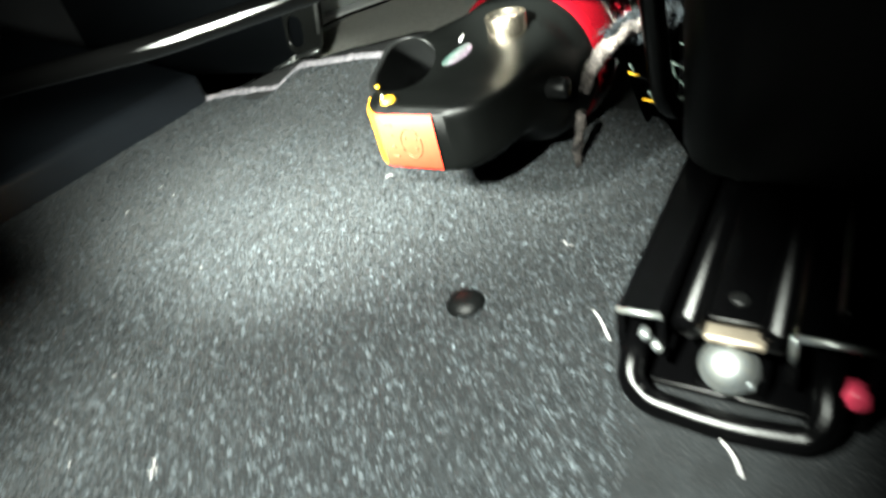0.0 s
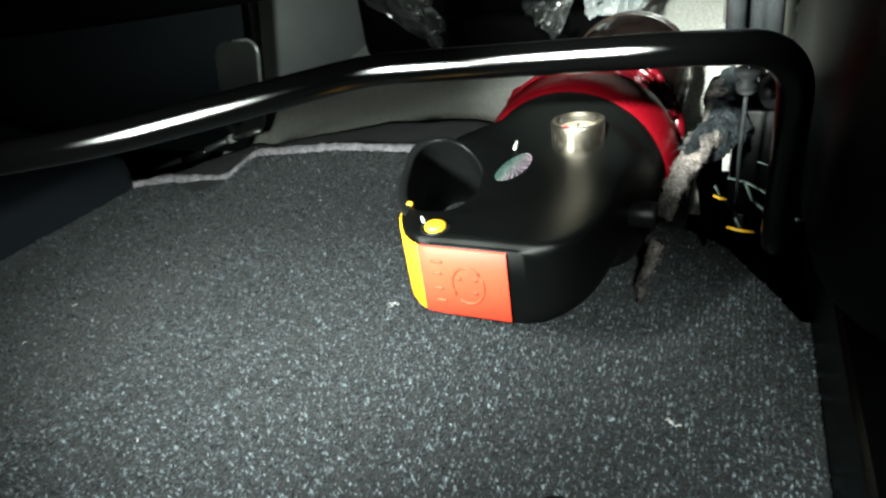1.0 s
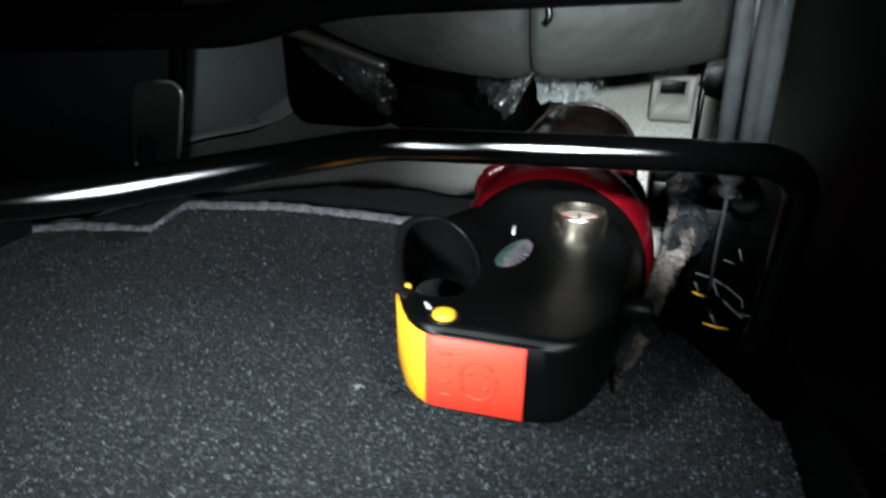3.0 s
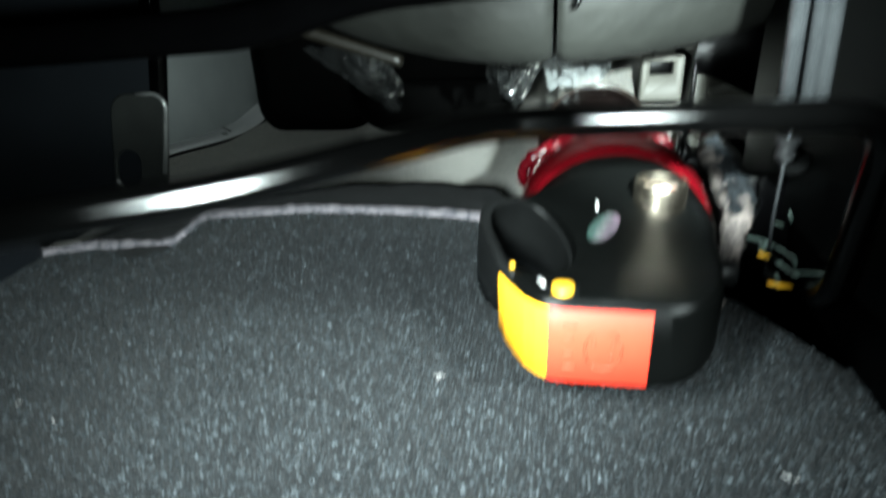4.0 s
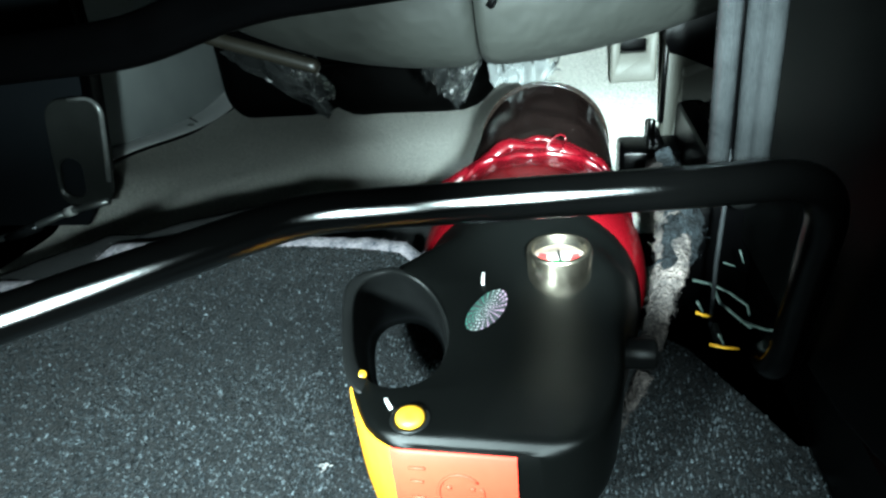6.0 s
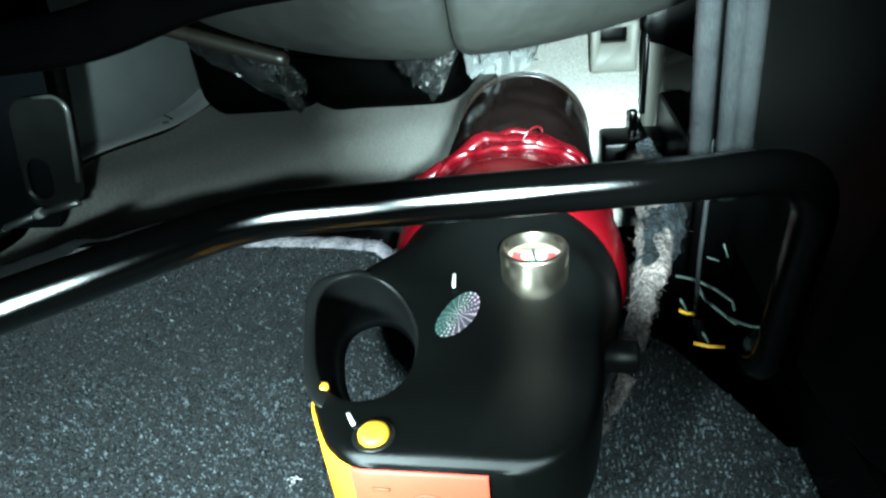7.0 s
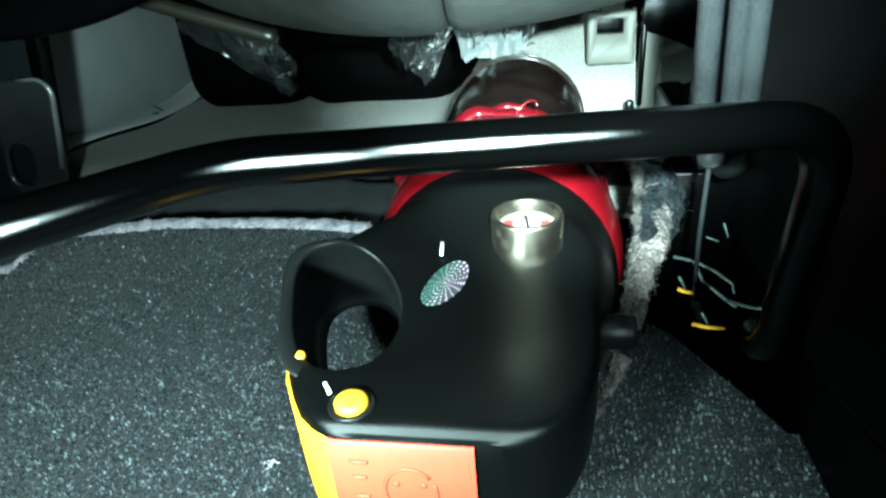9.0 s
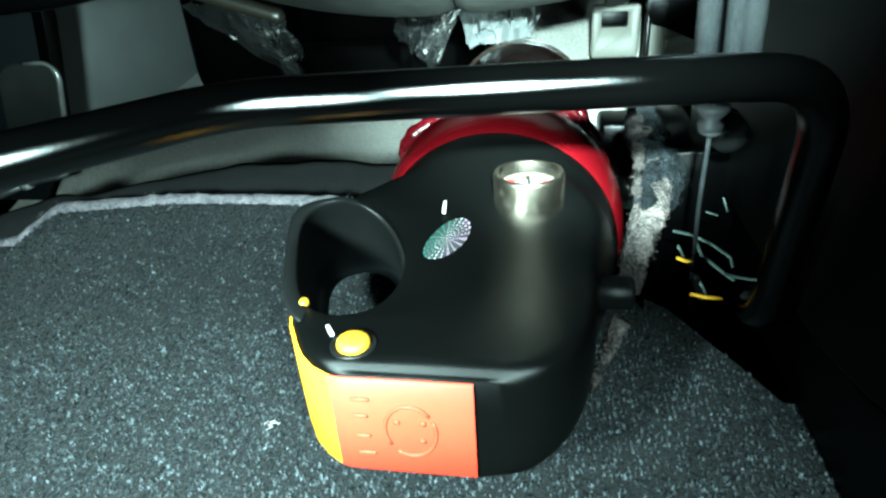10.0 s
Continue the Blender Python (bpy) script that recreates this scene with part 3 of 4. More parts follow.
    def sector(a0, a1, r0, r1, z):
        bm = bmesh.new()
        a = [radians(a0 + (a1 - a0) * i / 10) for i in range(11)]
        i_ = [bm.verts.new((gu + r0 * math.cos(t), gv + r0 * math.sin(t), z)) for t in a]
        o_ = [bm.verts.new((gu + r1 * math.cos(t), gv + r1 * math.sin(t), z)) for t in a]
        for k in range(10):
            bm.faces.new((i_[k], i_[k + 1], o_[k + 1], o_[k]))
        return bm

    part("dial_red", sector(160, 225, 0.0045, 0.0075, g1 - 0.0040), DIALRED, gauge)
    part("dial_red", sector(315, 380, 0.0045, 0.0075, g1 - 0.0040), DIALRED, gauge)
    part("dial_green", sector(240, 300, 0.003, 0.0085, g1 - 0.0040), DIALGREEN, gauge)
    part("needle", turn(block((gu - 0.0004, gv - 0.008, g1 - 0.0036), (gu + 0.0004, gv + 0.003, g1 - 0.0030), 0), (gu, gv, g1), 0, 0, 8), GRIPBLACK, gauge)
    glass = part("gauge_glass", turned([(g1 - 0.0020, 0.0098), (g1 - 0.0016, 0.0096), (g1 - 0.0012, 0.004)], (gu, gv, 0), "z", 32), GAUGEGLASS, gauge, "clear gauge window")
    glass.visible_shadow = False

    # Side plug, buttons, tick and sticker.
    part("side_plug", turned([(0.028, 0.0060), (0.0455, 0.0060), (0.0468, 0.0052)], (0, 0.0690, 0.0640), "u", 28), GRIPBLACK, e, "short round black side plug")
    btn = part("yellow_button", turned([(0.0830, 0.0044), (0.0850, 0.0044), (0.0858, 0.0037), (0.0861, 0.0018)], (-0.0320, 0.0085, 0), "z", 28), YELLOW, e, "round yellow button")
    part("button_recess", turned([(0.0832, 0.0062), (0.0841, 0.0062), (0.0843, 0.0054), (0.0838, 0.0047)], (-0.0320, 0.0085, 0), "z", 28), GRIPBLACK, btn)
    part("yellow_dot", turned([(0.0832, 0.0018), (0.0845, 0.0017), (0.0848, 0.0010)], (-0.0530, 0.0270, 0), "z", 18), YELLOW, e, "small yellow dot")
    # White bar painted in for the glint of a small embossed slot.
    part("white_tick", turn(block((-0.0408, 0.0115, 0.0838), (-0.0397, 0.0168, 0.0842), 0.0001, 1), (-0.040, 0.014, 0.084), 0, 0, 34), WHITEPLASTIC, e, "small white tick")
    st = bmesh.new()
    ring = []
    for k in range(36):
        a = 2 * math.pi * k / 36
        p = Vector((0.0054 * math.cos(a), 0.0101 * math.sin(a), 0))
        p = Matrix.Rotation(radians(-33), 3, "Z") @ p
        q = Vector((-0.0145 + p.x, 0.0585 + p.y, 0))
        l, r_, b, t, pw = section(q.y)
        x = (q.x - (l + r_) / 2) / ((r_ - l) / 2)
        q.z = (t + b) / 2 + (t - b) / 2 * (1 - abs(x) ** pw) ** (1 / pw) + 0.0003
        ring.append(st.verts.new(q))
    face = st.faces.new(ring)
    uv = st.loops.layers.uv.new("UVMap")
    for k, loop in enumerate(face.loops):
        a = 2 * math.pi * k / 36
        loop[uv].uv = (0.5 + 0.5 * math.cos(a), 0.5 + 0.5 * math.sin(a))
    part("hologram_sticker", st, HOLO, e, "oval silver hologram sticker")
    part("white_tick", turn(block((-0.0174, 0.0690, 0.0935), (-0.0164, 0.0750, 0.0950), 0.0001, 1), (-0.017, 0.07, 0.091), 9, 0, 4), WHITEPLASTIC, e, "small white tick")

    # Red body with its shoulder, dark sleeve, and the crumpled red film between.
    part("cylinder", turned([(0.116, 0.0490), (0.121, 0.0520), (0.127, 0.0535), (0.138, 0.0545), (0.148, 0.0544), (0.157, 0.0528), (0.165, 0.0498), (0.172, 0.0478), (0.194, 0.0472), (0.196, 0.0462)], (cu, 0, cz), "v", 80), RED, e, "glossy red steel cylinder")
    part("sleeve", turned([(0.180, 0.0450), (0.192, 0.0474), (0.320, 0.0468), (0.326, 0.0476), (0.334, 0.0476), (0.342, 0.0455), (0.348, 0.0410), (0.352, 0.0340), (0.354, 0.0230)], (cu, 0, cz), "v", 80), DARKSLEEVE, e, "dark glossy sleeved rear of the cylinder")
    for v, r0 in ((0.3255, 0.0477), (0.3345, 0.0477), (0.345, 0.0436)):
        part("sleeve_rim", tube([(cu + r0 * math.cos(a * math.tau / 64), v, cz + r0 * math.sin(a * math.tau / 64)) for a in range(65)], 0.0005, 8), RIMGLOSS, e, "glossy rim line")
    def lip(a, sd):
        """How far back the film's torn edge reaches at an angle."""
        return 0.189 + 0.010 * noise.noise(Vector((a * 1.9, sd * 3.1, 0))) + 0.004 * noise.noise(Vector((a * 5, sd * 2.1, 0)))

    rows = []
    for i in range(121):
        a = radians(-20 + 220 * i / 120)
        end, row = lip(a, 1), []
        for j in range(13):
            v = 0.164 + (end - 0.164) * j / 12
            fold = 0.0026 * abs(noise.noise(Vector((a * 4 + v * 90, v * 60, 3)))) + 0.0014 * noise.noise(Vector((a * 9, v * 130, 7)))
            rad = 0.0503 - 0.0020 * min(1.0, j / 4) + (0.0010 + fold) * (j / 12) ** 0.7
            row.append((cu + rad * math.cos(a), v, cz + rad * math.sin(a)))
        rows.append(row)
    part("film_skirt", loft(rows, cap=False, closed=False), REDFILM, e, "crumpled red shrink film")
    for sd, rr, off, span in ((1, 0.0036, -0.001, (-20, 200)), (2, 0.0027, 0.005, (5, 165)), (5, 0.0019, 0.011, (50, 178)), (7, 0.0022, -0.009, (20, 188))):
        pts = []
        for i in range(110):
            a = radians(span[0] + (span[1] - span[0]) * i / 109)
            rad = 0.0500 + 0.0022 * noise.noise(Vector((a * 3, sd, 5)))
            wave = 0.0035 * noise.noise(Vector((a * 3.2, sd * 1.7, 9)))
            pts.append((cu + rad * math.cos(a), lip(a, sd) + off + wave, cz + rad * math.sin(a)))
        part("film_fold", tube(pts, lambda t, rr=rr, sd=sd: rr * (1 + 0.55 * noise.noise(Vector((t * 11, sd, 2)))), 12, 0.75), REDFILM, e, "rolled edge of red shrink film")
    lobe = rounded_path([(cu - 0.034, 0.186, cz + 0.036), (cu - 0.046, 0.183, cz + 0.030), (cu - 0.054, 0.184, cz + 0.021), (cu - 0.053, 0.188, cz + 0.011), (cu - 0.048, 0.191, cz + 0.004)], 0.008, 6)
    part("film_tag", tube(lobe, lambda t: 0.0046 * (1 - 0.4 * t) * (1 + 0.3 * noise.noise(Vector((t * 7, 3, 3)))), 12), REDFILM, e)
    curl = [(cu + 0.012 + 0.0050 * math.cos(t * 0.5), 0.180 + 0.003 * math.sin(t * 0.5), cz + 0.0525 + 0.0050 * math.sin(t * 0.5 + 0.6)) for t in range(13)]
    part("film_curl", tube(curl, 0.0006, 6), REDFILM, e)
    return e


build_extinguisher()


# ---- seat rail on the floor ----
def build_rail():
    r = thing("seat_rail", (0.157, 0.1, 0.0), "black steel seat rail bolted to the floor", "seat rail")
    v0, v1 = -0.073, 0.48

    def bent(profile):
        """A bent strip with the profile (u, z), along the rail."""
        return loft([[(u, v, z) for u, z in profile] for v in (v0, v0 + 0.001, v1)])

    part("outer_channel", bent([(0.116, 0.004), (0.116, 0.039), (0.118, 0.041), (0.132, 0.041), (0.134, 0.039), (0.134, 0.018), (0.131, 0.018), (0.131, 0.037), (0.119, 0.037), (0.119, 0.004)]), BLACKPRESSED, r, smooth=False)
    part("outer_channel", bent([(0.200, 0.004), (0.200, 0.041), (0.198, 0.043), (0.176, 0.043), (0.174, 0.041), (0.174, 0.018), (0.177, 0.018), (0.177, 0.039), (0.197, 0.039), (0.197, 0.004)]), BLACKPRESSED, r, smooth=False)
    # Bright strips put the highlights on the channels' front lips.
    part("channel_lip", tube([(0.1165, v0 - 0.0004, 0.0395), (0.133, v0 - 0.0004, 0.0400)], 0.0013, 8), ZINC, r, "bright strip standing in for the highlight on the front lip")
    part("channel_lip", join(tube([(0.1755, v0 - 0.0004, 0.0415), (0.199, v0 - 0.0004, 0.0415)], 0.0014, 8), tube([(0.1752, v0 - 0.0004, 0.0415), (0.1755, v0 - 0.0004, 0.030)], 0.0012, 8)), ZINC, r, "bright strip standing in for the highlight on the front lip")
    part("base_plate", block((0.116, v0, 0.0015), (0.200, v1, 0.0045), 0.0008), BLACKPRESSED, r)
    part("upper_rail", join(tube([(0.141, v0 + 0.003, 0.034), (0.141, v1, 0.034)], 0.0055, 14), tube([(0.170, v0 + 0.003, 0.034), (0.170, v1, 0.034)], 0.0055, 14)), BLACKPRESSED, r)
    part("upper_rail", block((0.186, v0 + 0.01, 0.030), (0.191, v1, 0.047), 0.002), BLACKPRESSED, r)
    tongue = part("lock_plate", turn(block((0.147, -0.066, 0.0345), (0.166, 0.03, 0.0370), 0.001), (0.156, -0.066, 0.036), 4, 0, 0), BLACKPRESSED, r)
    part("lock_tip", block((0.147, -0.0735, 0.0310), (0.167, -0.0655, 0.0345), 0.0012), TANSTEEL, tongue, "bare tan-grey plate tip")
    part("lock_rivet", turned([(0.037, 0.0036), (0.0385, 0.0036), (0.0393, 0.0024)], (0.156, -0.055, 0), "z", 16), GRIPBLACK, tongue)
    hoop = rounded_path([(0.121, -0.060, 0.026), (0.1225, -0.082, 0.012), (0.130, -0.086, 0.007), (0.158, -0.088, 0.0055), (0.184, -0.086, 0.007), (0.188, -0.082, 0.014), (0.186, -0.060, 0.030)], 0.012)
    part("end_hoop", tube(hoop, 0.0052, 14), BLACKPRESSED, r, "rounded black rail end")
    dome = turned([(0.000, 0.0104), (0.0018, 0.0106), (0.0030, 0.0098), (0.0048, 0.0090), (0.0072, 0.0080), (0.0088, 0.0066), (0.0099, 0.0048), (0.0105, 0.0026), (0.0107, 0.0008)], (0.1555, -0.068, 0.0155), "z", 32)
    part("bolt", turn(dome, (0.1555, -0.068, 0.0155), 34, 0, 0), ZINC, r, "zinc-plated dome flange bolt")
    part("bolt_seat", block((0.143, -0.0715, 0.0045), (0.169, -0.055, 0.0165), 0.002), BLACKPRESSED, r)
    part("red_plug", turned([(-0.0035, 0.0025), (-0.003, 0.0042), (0.004, 0.0045)], (0.1945, -0.074, 0.0205), "v", 20), PINKRED, r, "round pink-red plastic plug")
    for u, z in ((0.1265, 0.0290), (0.1630, 0.0140), (0.1310, 0.0240)):
        part("rivet", turned([(-0.0022, 0.0012), (-0.0016, 0.0021), (0.002, 0.0023)], (u, -0.073, z), "v", 14), ZINC, r, "small bright rivet")
    return r


build_rail()


# ---- the seat above ----
def build_seat():
    s = thing("car_seat", (-0.15, 0.3, 0.0), "underside of a car seat with grey cushion pan and black frame", "car seat")
    bar = rounded_path([(-0.42, -0.190, 0.132), (-0.240, -0.096, 0.136), (-0.141, -0.036, 0.1365), (-0.062, 0.0285, 0.1425), (0.052, 0.0480, 0.1410), (0.0930, 0.0640, 0.1370), (0.0955, 0.0820, 0.047), (0.099, 0.115, 0.030), (0.128, 0.14, 0.030)], (0.05, 0.018, 0.014, 0.02, 0.030, 0.02, 0.02), 12)
    part("adjuster_bar", tube(bar, 0.0062, 24), BLACKENAMEL, s, "bent black enamelled adjuster bar")

    # Cushion pan: two bulging panels with a seam between them.
    def pan(ua, ub):
        rings = []
        for i in range(25):
            u = ua + (ub - ua) * i / 24
            low = 0.1275 + 0.020 * ((u + 0.05) / 0.15) ** 2 * (1 if u < -0.05 else 0.9)
            edge = min(i, 24 - i) / 24
            low += 0.004 * math.exp(-edge * 40)
            ring = []
            v0 = 0.238 + 0.03 * ((u + 0.05) / 0.15) ** 2
            for j in range(10):
                a = radians(90 * j / 9)
                ring.append((u, v0 + 0.045 * (1 - math.cos(a)), low + 0.060 * (1 - math.sin(a))))
            for j in range(1, 5):
                ring.append((u, v0 + 0.045 + 0.07 * j, low + 0.004 * j))
            rings.append(ring + [(u, ring[-1][1] + 0.01, 0.24), (u, ring[0][1] - 0.005, 0.24)])
        return loft(rings)

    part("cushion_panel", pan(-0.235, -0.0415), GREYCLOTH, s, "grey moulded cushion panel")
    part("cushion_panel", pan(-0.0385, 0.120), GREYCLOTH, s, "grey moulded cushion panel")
    part("front_beam", tube(rounded_path([(-0.72, 0.21, 0.150), (-0.42, 0.22, 0.157), (-0.245, 0.22, 0.165), (-0.165, 0.22, 0.187), (0.05, 0.22, 0.200)], 0.03), 0.0125, 20, 1.2), BLACKPRESSED, s, "black seat frame beam")
    part("cross_shaft", tube([(-0.29, 0.30, 0.171), (-0.235, 0.30, 0.1525), (-0.168, 0.30, 0.1310), (-0.1635, 0.30, 0.1296), (-0.1610, 0.30, 0.1288)], lambda t: 0.0052 if t < 0.9 else 0.0030, 18), DULLSHAFT, s, "brown-grey round shaft with rounded end")
    part("hook", tube(rounded_path([(-0.030, 0.236, 0.196), (-0.027, 0.230, 0.184), (-0.025, 0.229, 0.174), (-0.028, 0.230, 0.170)], 0.004, 5), 0.0022, 10), BLACKPRESSED, s, "small black hook at the cushion seam")
    part("seat_pan", block((-0.75, 0.30, 0.205), (0.40, 0.90, 0.26), 0.01), BLACKPRESSED, s)
    # Moulded cover over the inner rail.
    outline = [(0.108, 0.30), (0.108, 0.085), (0.1095, 0.066), (0.114, 0.045), (0.121, 0.029), (0.131, 0.019), (0.145, 0.0145), (0.36, 0.010), (0.36, 0.30)]
    cov = plate(outline, "z", 0.043, 0.30, 0.003)
    part("side_cover", cov, COVER, s, "grained black plastic side cover")
    part("side_skirt", block((0.122, 0.060, 0.046 - 0.016), (0.215, 0.20, 0.046), 0.004), COVER, s)
    # Telescopic slide tubes behind the bar.
    for u, v, r in ((0.0718, 0.1195, 0.0042), (0.0806, 0.1188, 0.0036), (0.0862, 0.1185, 0.0042)):
        part("slide_tube", tube([(u, v, 0.117), (u - 0.0085, v, 0.34)], r, 18), STEEL, s, "bright steel slide tube")
    part("tube_backing", block((0.0690, 0.1265, 0.122), (0.0900, 0.1300, 0.34), 0.001), BLACKPRESSED, s)
    # Outer leg with its slotted tongue.
    part("outer_leg", plate([(-1.25, -0.10), (-0.61, -0.10), (-0.561, -0.035), (-0.529, 0.115), (-0.519, 0.24), (-1.25, 0.24)], "v", 0.505, 0.008, 0.001), LEG, s, "black pressed steel outer leg")
    flange = [(-0.559, -0.030), (-0.546, -0.026), (-0.513, 0.115), (-0.503, 0.24), (-0.517, 0.24), (-0.527, 0.115)]
    part("leg_flange", plate(flange, "v", 0.494, 0.020, 0.001), BLACKPRESSED, s)
    def lean(z):
        """How far the tongue leans to the side at a height."""
        return 0.24 * (z + 0.03)

    tongue = cut(plate(rounded_rect(-0.612, -0.062, -0.533, 0.072, 0.022), "v", 0.486, 0.007, 0), plate(rounded_rect(-0.606, -0.052, -0.572, 0.000, 0.0165), "v", 0.48, 0.04, 0))
    for v in tongue.verts:
        v.co.x += lean(v.co.z)
    tg = part("slotted_tongue", tongue, TONGUE, s, "glossy dark tongue with an oval slot", smooth=False)
    tg.modifiers.new("edges", "BEVEL").width = 0.002
    # Pale strip that draws the highlight along the tongue's top and side.
    arc = [(-0.555 + 0.0215 * math.sin(radians(a)), 0.4865, 0.050 + 0.0215 * math.cos(radians(a))) for a in range(-20, 101, 8)]
    part("tongue_edge", tube([(u + lean(z), v, z) for u, v, z in [(-0.575, 0.4865, 0.0712)] + arc[2:] + [(-0.5345, 0.4865, 0.010), (-0.5365, 0.4865, -0.030)]], lambda t: 0.0024 if t < 0.5 else 0.0030, 8), TONGUEGLINT, tg, "pale strip painted in for the highlight on the rounded edge")
    part("stay_rod", tube([(-0.80, 0.485, -0.128), (-0.70, 0.485, -0.100), (-0.612, 0.485, -0.071)], 0.0046, 14), ZINC, s, "thin bare steel stay rod")
    part("rod_end", tube([(-0.604, 0.485, -0.0685), (-0.546, 0.485, -0.0560)], 0.0046, 14), ZINC, s, "bare steel rod end")
    part("rod_clip", tube([(-0.614, 0.485, -0.0720), (-0.602, 0.485, -0.0680)], 0.0064, 12), WHITEPLASTIC, s, "pale clip on the rod")
    part("rod_sleeve", tube([(-0.72, 0.484, -0.1085), (-0.665, 0.484, -0.0900)], 0.0070, 12), STEEL, s)
    return s


build_seat()


# ---- cable, ties and scraps beside the rail ----
def build_cable():
    c = thing("release_cable", (0.078, 0.127, -0.09), "thin steel release cable hanging from a pale ferrule", "cable")
    part("wire", tube([(0.0785, 0.1275, 0.128), (0.0785, 0.1270, 0.108), (0.0783, 0.1268, 0.070), (0.0795, 0.1262, 0.036)], 0.0010, 10), STEEL, c, "thin grey steel wire")
    part("ferrule", turned([(0.1000, 0.0022), (0.1015, 0.0044), (0.1050, 0.0050), (0.1065, 0.0030), (0.1100, 0.0062), (0.1120, 0.0062)], (0.0785, 0.1272, 0), "z", 18), FERRULE, c, "grey plastic ferrule")
    for u, v, z, w in ((0.0820, 0.110, 0.0375, 0.0062), (0.0715, 0.110, 0.0545, 0.0030)):
        tie = part("cable_tie", tube([(u - w, v, z + 0.0008), (u, v - 0.001, z), (u + w, v, z - 0.0008)], 0.0010, 8, 0.6), YELLOW, c, "yellow plastic cable tie")
        part("tie_tail", tube([(u, v + 0.0008, z + 0.0005), (u - 0.0012, v + 0.001, z + 0.003), (u - 0.0028, v + 0.001, z + 0.0056)], 0.0011, 8, 0.5), MINT, tie, "pale green tie tail")
    part("anchor_strip", block((0.0795, 0.112, 0.0335), (0.0835, 0.130, 0.0362), 0.0008), GRIPBLACK, c)
    part("anchor_strip", tube([(0.0720, 0.1105, 0.0535), (0.0760, 0.118, 0.048), (0.0795, 0.126, 0.040)], 0.0009, 8), GRIPBLACK, c)
    part("dark_knob", turned([(0.150, 0.003), (0.152, 0.008), (0.166, 0.0085)], (0.0930, 0.0, 0.092), "v", 20), GRIPBLACK, c)


build_cable()


def sprig(name, paths, radii, mat, label, cat, group=""):
    ps = [tube(p, r, 8, 0.5) for p, r in zip(paths, radii)]
    return single(name, join(*ps), mat, label, cat, "", group, at=paths[0][0])


# Added black plates for the dark behind the cable, rail side and shade.
rb = thing("rail_shade_plates", (0.095, 0.215, -0.05), "black plates added for the dark rail side and shade behind the cable", "bracket")
part("web", block((0.078, 0.200, -0.15), (0.116, 0.206, 0.068), 0.002), BLACKPRESSED, rb)
part("flange", block((0.076, 0.200, 0.0), (0.080, 0.26, 0.062), 0.0015), BLACKPRESSED, rb)
sprig("film_strip", [[(0.0745, 0.150, 0.047), (0.083, 0.148, 0.046), (0.092, 0.146, 0.042), (0.099, 0.142, 0.038), (0.100, 0.140, 0.034)], [(0.083, 0.148, 0.046), (0.087, 0.144, 0.038), (0.095, 0.138, 0.033), (0.099, 0.132, 0.032)], [(0.096, 0.138, 0.032), (0.099, 0.128, 0.036), (0.101, 0.120, 0.040), (0.107, 0.116, 0.042)]], [0.0011, 0.0010, 0.0012], MINT, "pale green plastic film strip, torn and curled", "film strip")
sprig("tie_scrap", [[(0.064, 0.165, 0.052), (0.071, 0.162, 0.053)]], [0.0008], YELLOW, "thin yellow scrap of plastic", "scrap", "small scraps")
sprig("tie_scrap", [[(0.094, 0.150, 0.064), (0.096, 0.148, 0.058)]], [0.0008], MINT, "thin pale scrap of plastic", "scrap", "small scraps")
sprig("tie_scrap", [[(0.088, 0.152, 0.056), (0.093, 0.150, 0.055)]], [0.0006], MINT, "thin pale scrap of plastic", "scrap", "small scraps")


